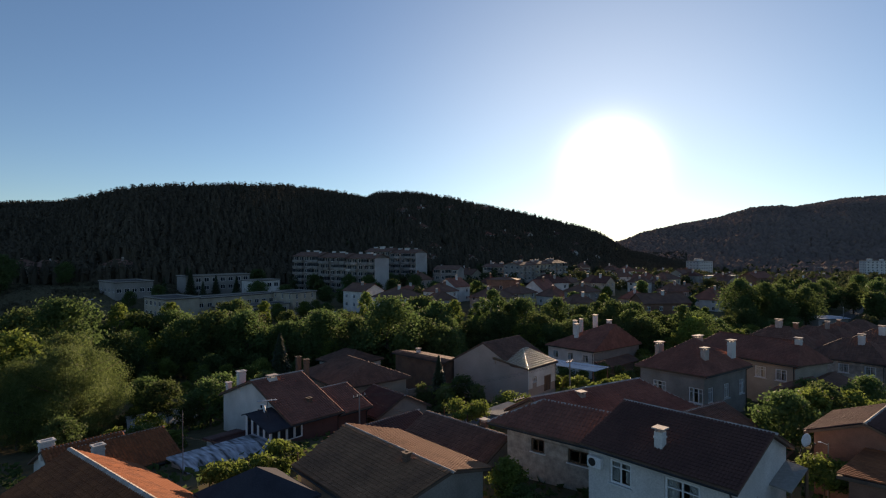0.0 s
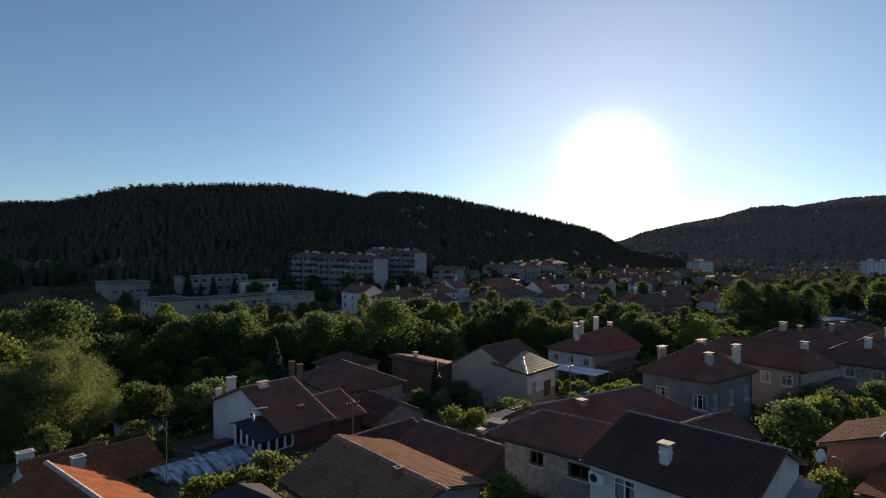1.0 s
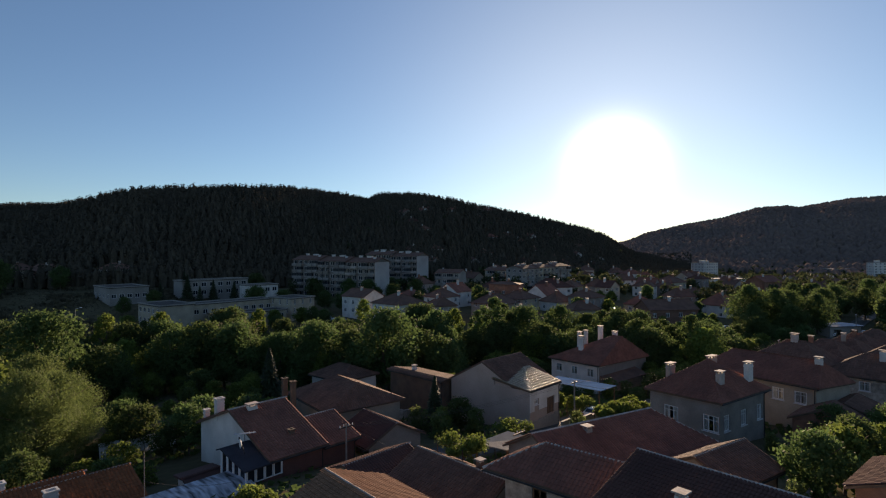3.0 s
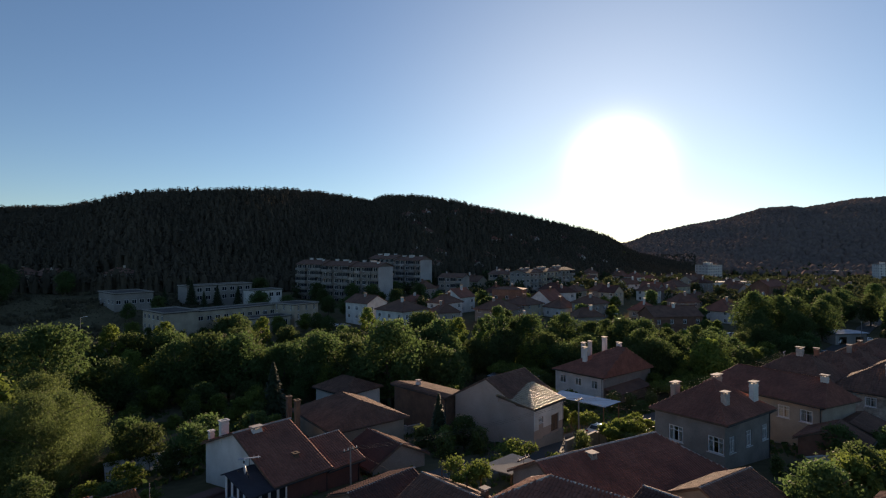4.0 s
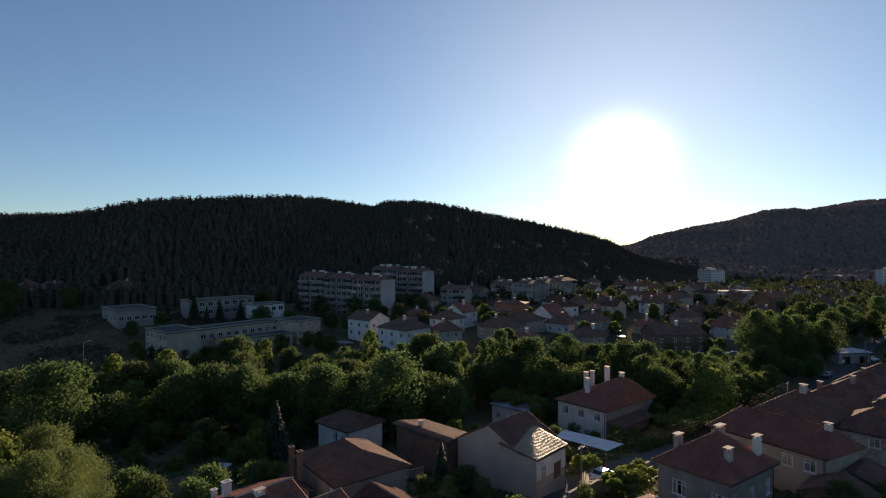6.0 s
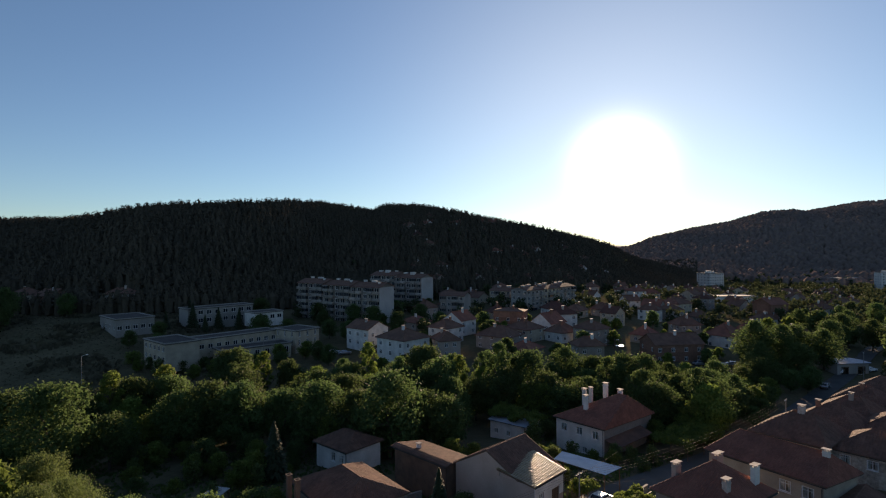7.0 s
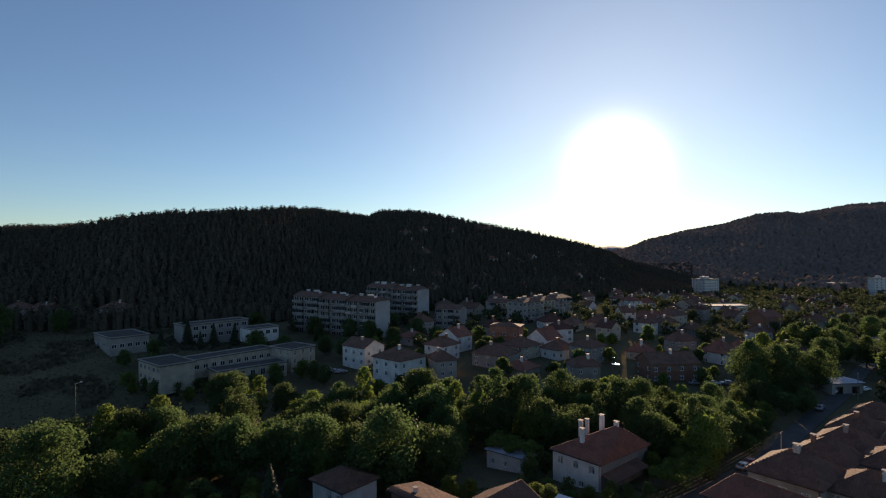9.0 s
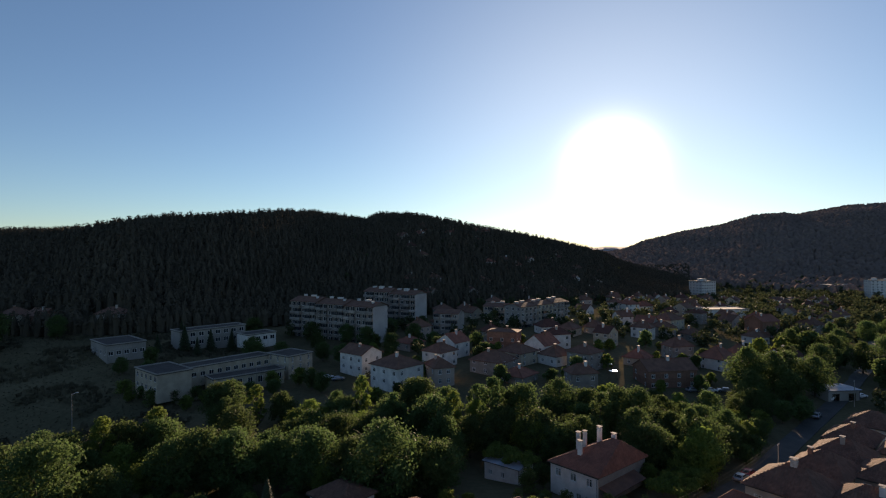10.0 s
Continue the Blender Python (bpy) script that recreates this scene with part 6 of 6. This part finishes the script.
def wire(a, c, sag=0.5, r=0.014):
    """A hanging cable, drawn as one thin tube."""
    a, c = Vector(a), Vector(c)
    mid = a.lerp(c, 0.5)
    e = thing("cable", Matrix.Translation(mid), "thin grey overhead cable between pole and house", "cable", "overhead cables")
    b = Build()
    pts = [a.lerp(c, i / 12) - Vector((0, 0, sag * (1 - (2 * i / 12 - 1) ** 2))) - mid for i in range(13)]
    for p, q in zip(pts, pts[1:]):
        b.tube(p, q, r, r, 5, cap=False)
    part("strand", b, M["cable"], e)


for k in range(4):
    o = Vector((0.3 * k - 0.45, -0.3 * k + 0.45, -0.2))
    wire(P2 + o, P3 + o, 1.3 + 0.25 * k, 0.010)
    if k < 3:
        wire(P1 + o, P2 + o, 0.7, 0.009)
wire(P2, (13.6, 72.0, 0.4), 0.15, 0.012)
wire(P2 - Vector((0, 0, 0.3)), (24.6, 64.2, 0.8), 0.35, 0.01)
wire(P2 - Vector((0, 0, 0.4)), (23.0, 67.0, 0.8), 0.45, 0.01)
wire(P2 - Vector((0, 0, 0.2)), (34.0, 99.0, -4.0), 0.6, 0.01)
wire(P1, (-3.0, 47.2, 0.8), 0.2, 0.01)
wire(P1 - Vector((0, 0, 0.3)), (-10.6, 54.0, 0.2), 0.1, 0.01)
wire((-18.8, 39.4, 1.6), (-15.0, 44.5, -0.6), 0.3, 0.012)

# ---- cars ----


def car(paint, label):
    top = thing("car", pose(0, 0, -500), label, "car", "parked cars")
    b = Build()
    n = 9
    side = [(-2.05, 0.35), (-2.1, 0.75), (-1.7, 0.92), (-1.15, 1.38), (0.35, 1.42), (1.05, 0.98), (1.9, 0.84), (2.1, 0.6), (2.05, 0.35)]
    pts = []
    for s, k in ((-1, 1), (1, 1)):
        for x, z in side:
            pts.append((x, s * (0.85 if z < 1.0 else 0.68), z))
    b.add(pts, [tuple(range(n)), tuple(range(2 * n - 1, n - 1, -1))] + [(i, n + i, n + (i + 1) % n, (i + 1) % n) for i in range(n)])
    body = part("body", b, M[paint], top)
    bev = body.modifiers.new("round", "BEVEL")
    bev.width, bev.segments = 0.08, 2
    g = Build()
    g.add([(-1.62, -0.6, 0.98), (-1.62, 0.6, 0.98), (-1.2, 0.58, 1.34), (-1.2, -0.58, 1.34)], [(0, 1, 2, 3)])
    part("rear_window", Build_shift(g, (-0.06, 0, 0.02)), M["pane"], top)
    g = Build()
    g.add([(0.42, -0.58, 1.36), (0.42, 0.58, 1.36), (1.0, 0.62, 1.01), (1.0, -0.62, 1.01)], [(0, 1, 2, 3)])
    part("windscreen", Build_shift(g, (0.05, 0, 0.03)), M["pane"], top)
    for s in (-1, 1):
        g = Build()
        g.add([(-1.3, s * 0.80, 1.0), (0.8, s * 0.80, 1.0), (0.3, s * 0.715, 1.34), (-1.05, s * 0.715, 1.34)], [(0, 1, 2, 3)])
        part("side_window", Build_shift(g, (0, s * 0.03, 0)), M["pane"], top)
        for x in (-1.3, 1.3):
            w = Build()
            w.tube((x, s * 0.66, 0.32), (x, s * 0.9, 0.32), 0.32, 0.32, 14)
            wheel = part("wheel", w, M["tyre"], top)
            h = Build()
            h.tube((x, s * 0.88, 0.32), (x, s * 0.915, 0.32), 0.19, 0.17, 10)
            part("rim", h, M["car_grey"], wheel)
        g = Build()
        g.box(2.06, s * 0.6, 0.66, 0.1, 0.3, 0.14)
        part("headlight", g, M["frame"], top)
        g = Build()
        g.box(-2.08, s * 0.66, 0.74, 0.06, 0.22, 0.16)
        part("tail_light", g, M["car_red"], top)
    return top


def Build_shift(g, d):
    g.v = [(x + d[0], y + d[1], z + d[2]) for x, y, z in g.v]
    return g


CARS = {k: car(k, lab) for k, lab in (("car_white", "white hatchback parked along the street"), ("car_grey", "silver hatchback parked on the street"), ("car_red", "dark red hatchback parked on the street"))}
first = set()
for paint, x, y, turn in (("car_white", 19.6, 73.2, 45), ("car_grey", 57.4, 109.4, 43), ("car_red", 60.5, 112.4, 43), ("car_white", 124.8, 168.0, 20), ("car_grey", 75.8, 170.4, 10), ("car_white", 81.4, 170.8, 8), ("car_grey", 86.0, 171.5, 170),
                          ("car_white", -37.4, 182.3, 15), ("car_grey", -33.6, 180.6, 15), ("car_grey", 100.5, 151.5, 45), ("car_white", 115.0, 166.4, 45), ("car_red", -41.5, 184.0, 20)):
    ob = CARS[paint]
    gx, gy = ground(x + 1, y) - ground(x - 1, y), ground(x, y + 1) - ground(x, y - 1)
    c, s = math.cos(radians(turn)), math.sin(radians(turn))
    m = pose(x, y, ground(x, y) - 0.03, 0, -math.degrees(math.atan((gx * c + gy * s) / 2)), turn)
    if paint in first:
        copy_thing(ob, m)
    else:
        first.add(paint)
        ob.matrix_basis = m

# ---- small things ----
ac = thing("air_conditioner", pose(8.52, 30.79, 3.0, 0, 0, -48.5), "white air conditioning unit on a house wall", "air conditioner")
b = Build()
b.box(0, 0, 0, 0.85, 0.32, 0.6)
part("casing", b, M["frame"], ac)
b = Build()
b.tube((-0.12, -0.165, 0), (-0.12, -0.18, 0), 0.23, 0.23, 16)
part("fan_grille", b, M["iron"], ac)


def dish(x, y, z, turn, r=0.45):
    top = thing("satellite_dish", pose(x, y, z, 0, 0, turn), "pale round satellite dish on a bracket", "satellite dish")
    b = Build()
    pts = [(0, -0.02, 0)]
    for k, (rr, d) in enumerate(((0.5, -0.03), (1.0, -0.12))):
        pts += [(r * rr * math.cos(w * math.pi / 8), d, r * rr * math.sin(w * math.pi / 8)) for w in range(16)]
    f = [(0, 1 + i, 1 + (i + 1) % 16) for i in range(16)] + [(1 + i, 17 + i, 17 + (i + 1) % 16, 1 + (i + 1) % 16) for i in range(16)]
    b.add(pts, f)
    bowl = part("bowl", b, M["frame"], top, smooth=True)
    th = bowl.modifiers.new("thick", "SOLIDIFY")
    th.thickness = 0.02
    b = Build()
    b.tube((0, 0, -0.05), (0, 0.25, -r - 0.5), 0.03, 0.03, 6)
    b.tube((0, -0.1, -r * 0.9), (0, -0.55, -0.05), 0.015, 0.015, 5)
    b.box(0, -0.57, -0.03, 0.08, 0.12, 0.08)
    part("arm", b, M["iron"], top)


dish(19.5, 29.6, 4.6, 20, 0.36)
dish(-15.2, 46.6, 1.5, -60, 0.36)

# a white film greenhouse in the left gardens
g = thing("greenhouse", pose(-31.4, 60.8, ground(-31.4, 60.8), 0, 0, 38), "low white film greenhouse tunnel among the gardens", "greenhouse")
b = Build()
for i in range(7):
    for j in range(10):
        w0, w1 = math.pi * j / 10, math.pi * (j + 1) / 10
        x0, x1 = -3.5 + i, -2.5 + i
        b.add([(x0, 1.2 * math.cos(w0), 1.5 * math.sin(w0)), (x1, 1.2 * math.cos(w0), 1.5 * math.sin(w0)), (x1, 1.2 * math.cos(w1), 1.5 * math.sin(w1)), (x0, 1.2 * math.cos(w1), 1.5 * math.sin(w1))], [(0, 1, 2, 3)])
part("film", b, M["film"], g)
for i in range(8):
    b = Build()
    rings = []
    for j in range(11):
        w = math.pi * j / 10
        rings += [(-3.5 + i + dx, k * 1.22 * math.cos(w), k * 1.52 * math.sin(w)) for dx, k in ((-0.025, 1.0), (0.025, 1.0), (0.0, 1.03))]
    b.add(rings, [(3 * j + p, 3 * j + (p + 1) % 3, 3 * j + 3 + (p + 1) % 3, 3 * j + 3 + p) for j in range(10) for p in range(3)])
    part("hoop", b, M["iron"], g)


def yard_wall(x0, y0, x1, y1, high, mat, label):
    """A garden wall with a coping that follows the slope."""
    n = max(1, int(math.hypot(x1 - x0, y1 - y0) / 2.0))
    mx, my = (x0 + x1) / 2, (y0 + y1) / 2
    mz = ground(mx, my)
    top = thing("garden_wall", pose(mx, my, mz), label, "wall")
    b, c = Build(), Build()
    turn = math.atan2(y1 - y0, x1 - x0)
    long = math.hypot(x1 - x0, y1 - y0) / n
    for i in range(n):
        x, y = x0 + (x1 - x0) * (i + 0.5) / n, y0 + (y1 - y0) * (i + 0.5) / n
        z = ground(x, y) - mz
        b.box(x - mx, y - my, z + high / 2 - 0.3, long, 0.2, high + 0.6, turn)
        c.box(x - mx, y - my, z + high + 0.04, long, 0.3, 0.08, turn)
    part("masonry", b, M[mat], top)
    part("coping", c, M["concrete"], top)


for w in ((13.2, 63.2, 19.0, 69.0, 1.5, "concrete", "grey concrete garden wall along the street"), (19.0, 69.0, 26.6, 76.6, 1.3, "concrete", "grey concrete garden wall along the street"), (8.6, 68.4, 14.2, 74.2, 1.7, "stone", "old stone wall along the street"),
          (-12.0, 68.5, -3.0, 74.5, 1.1, "stone", "low stone wall between gardens"),
          (6.0, 42.6, 12.5, 48.6, 1.6, "grey", "rendered yard wall behind the outbuilding"), (20.6, 36.0, 27.4, 43.0, 1.3, "brick", "bare brick yard wall beside bushes"), (34.8, 57.0, 41.0, 58.4, 1.2, "stone", "low stone wall in a yard")):
    yard_wall(*w)
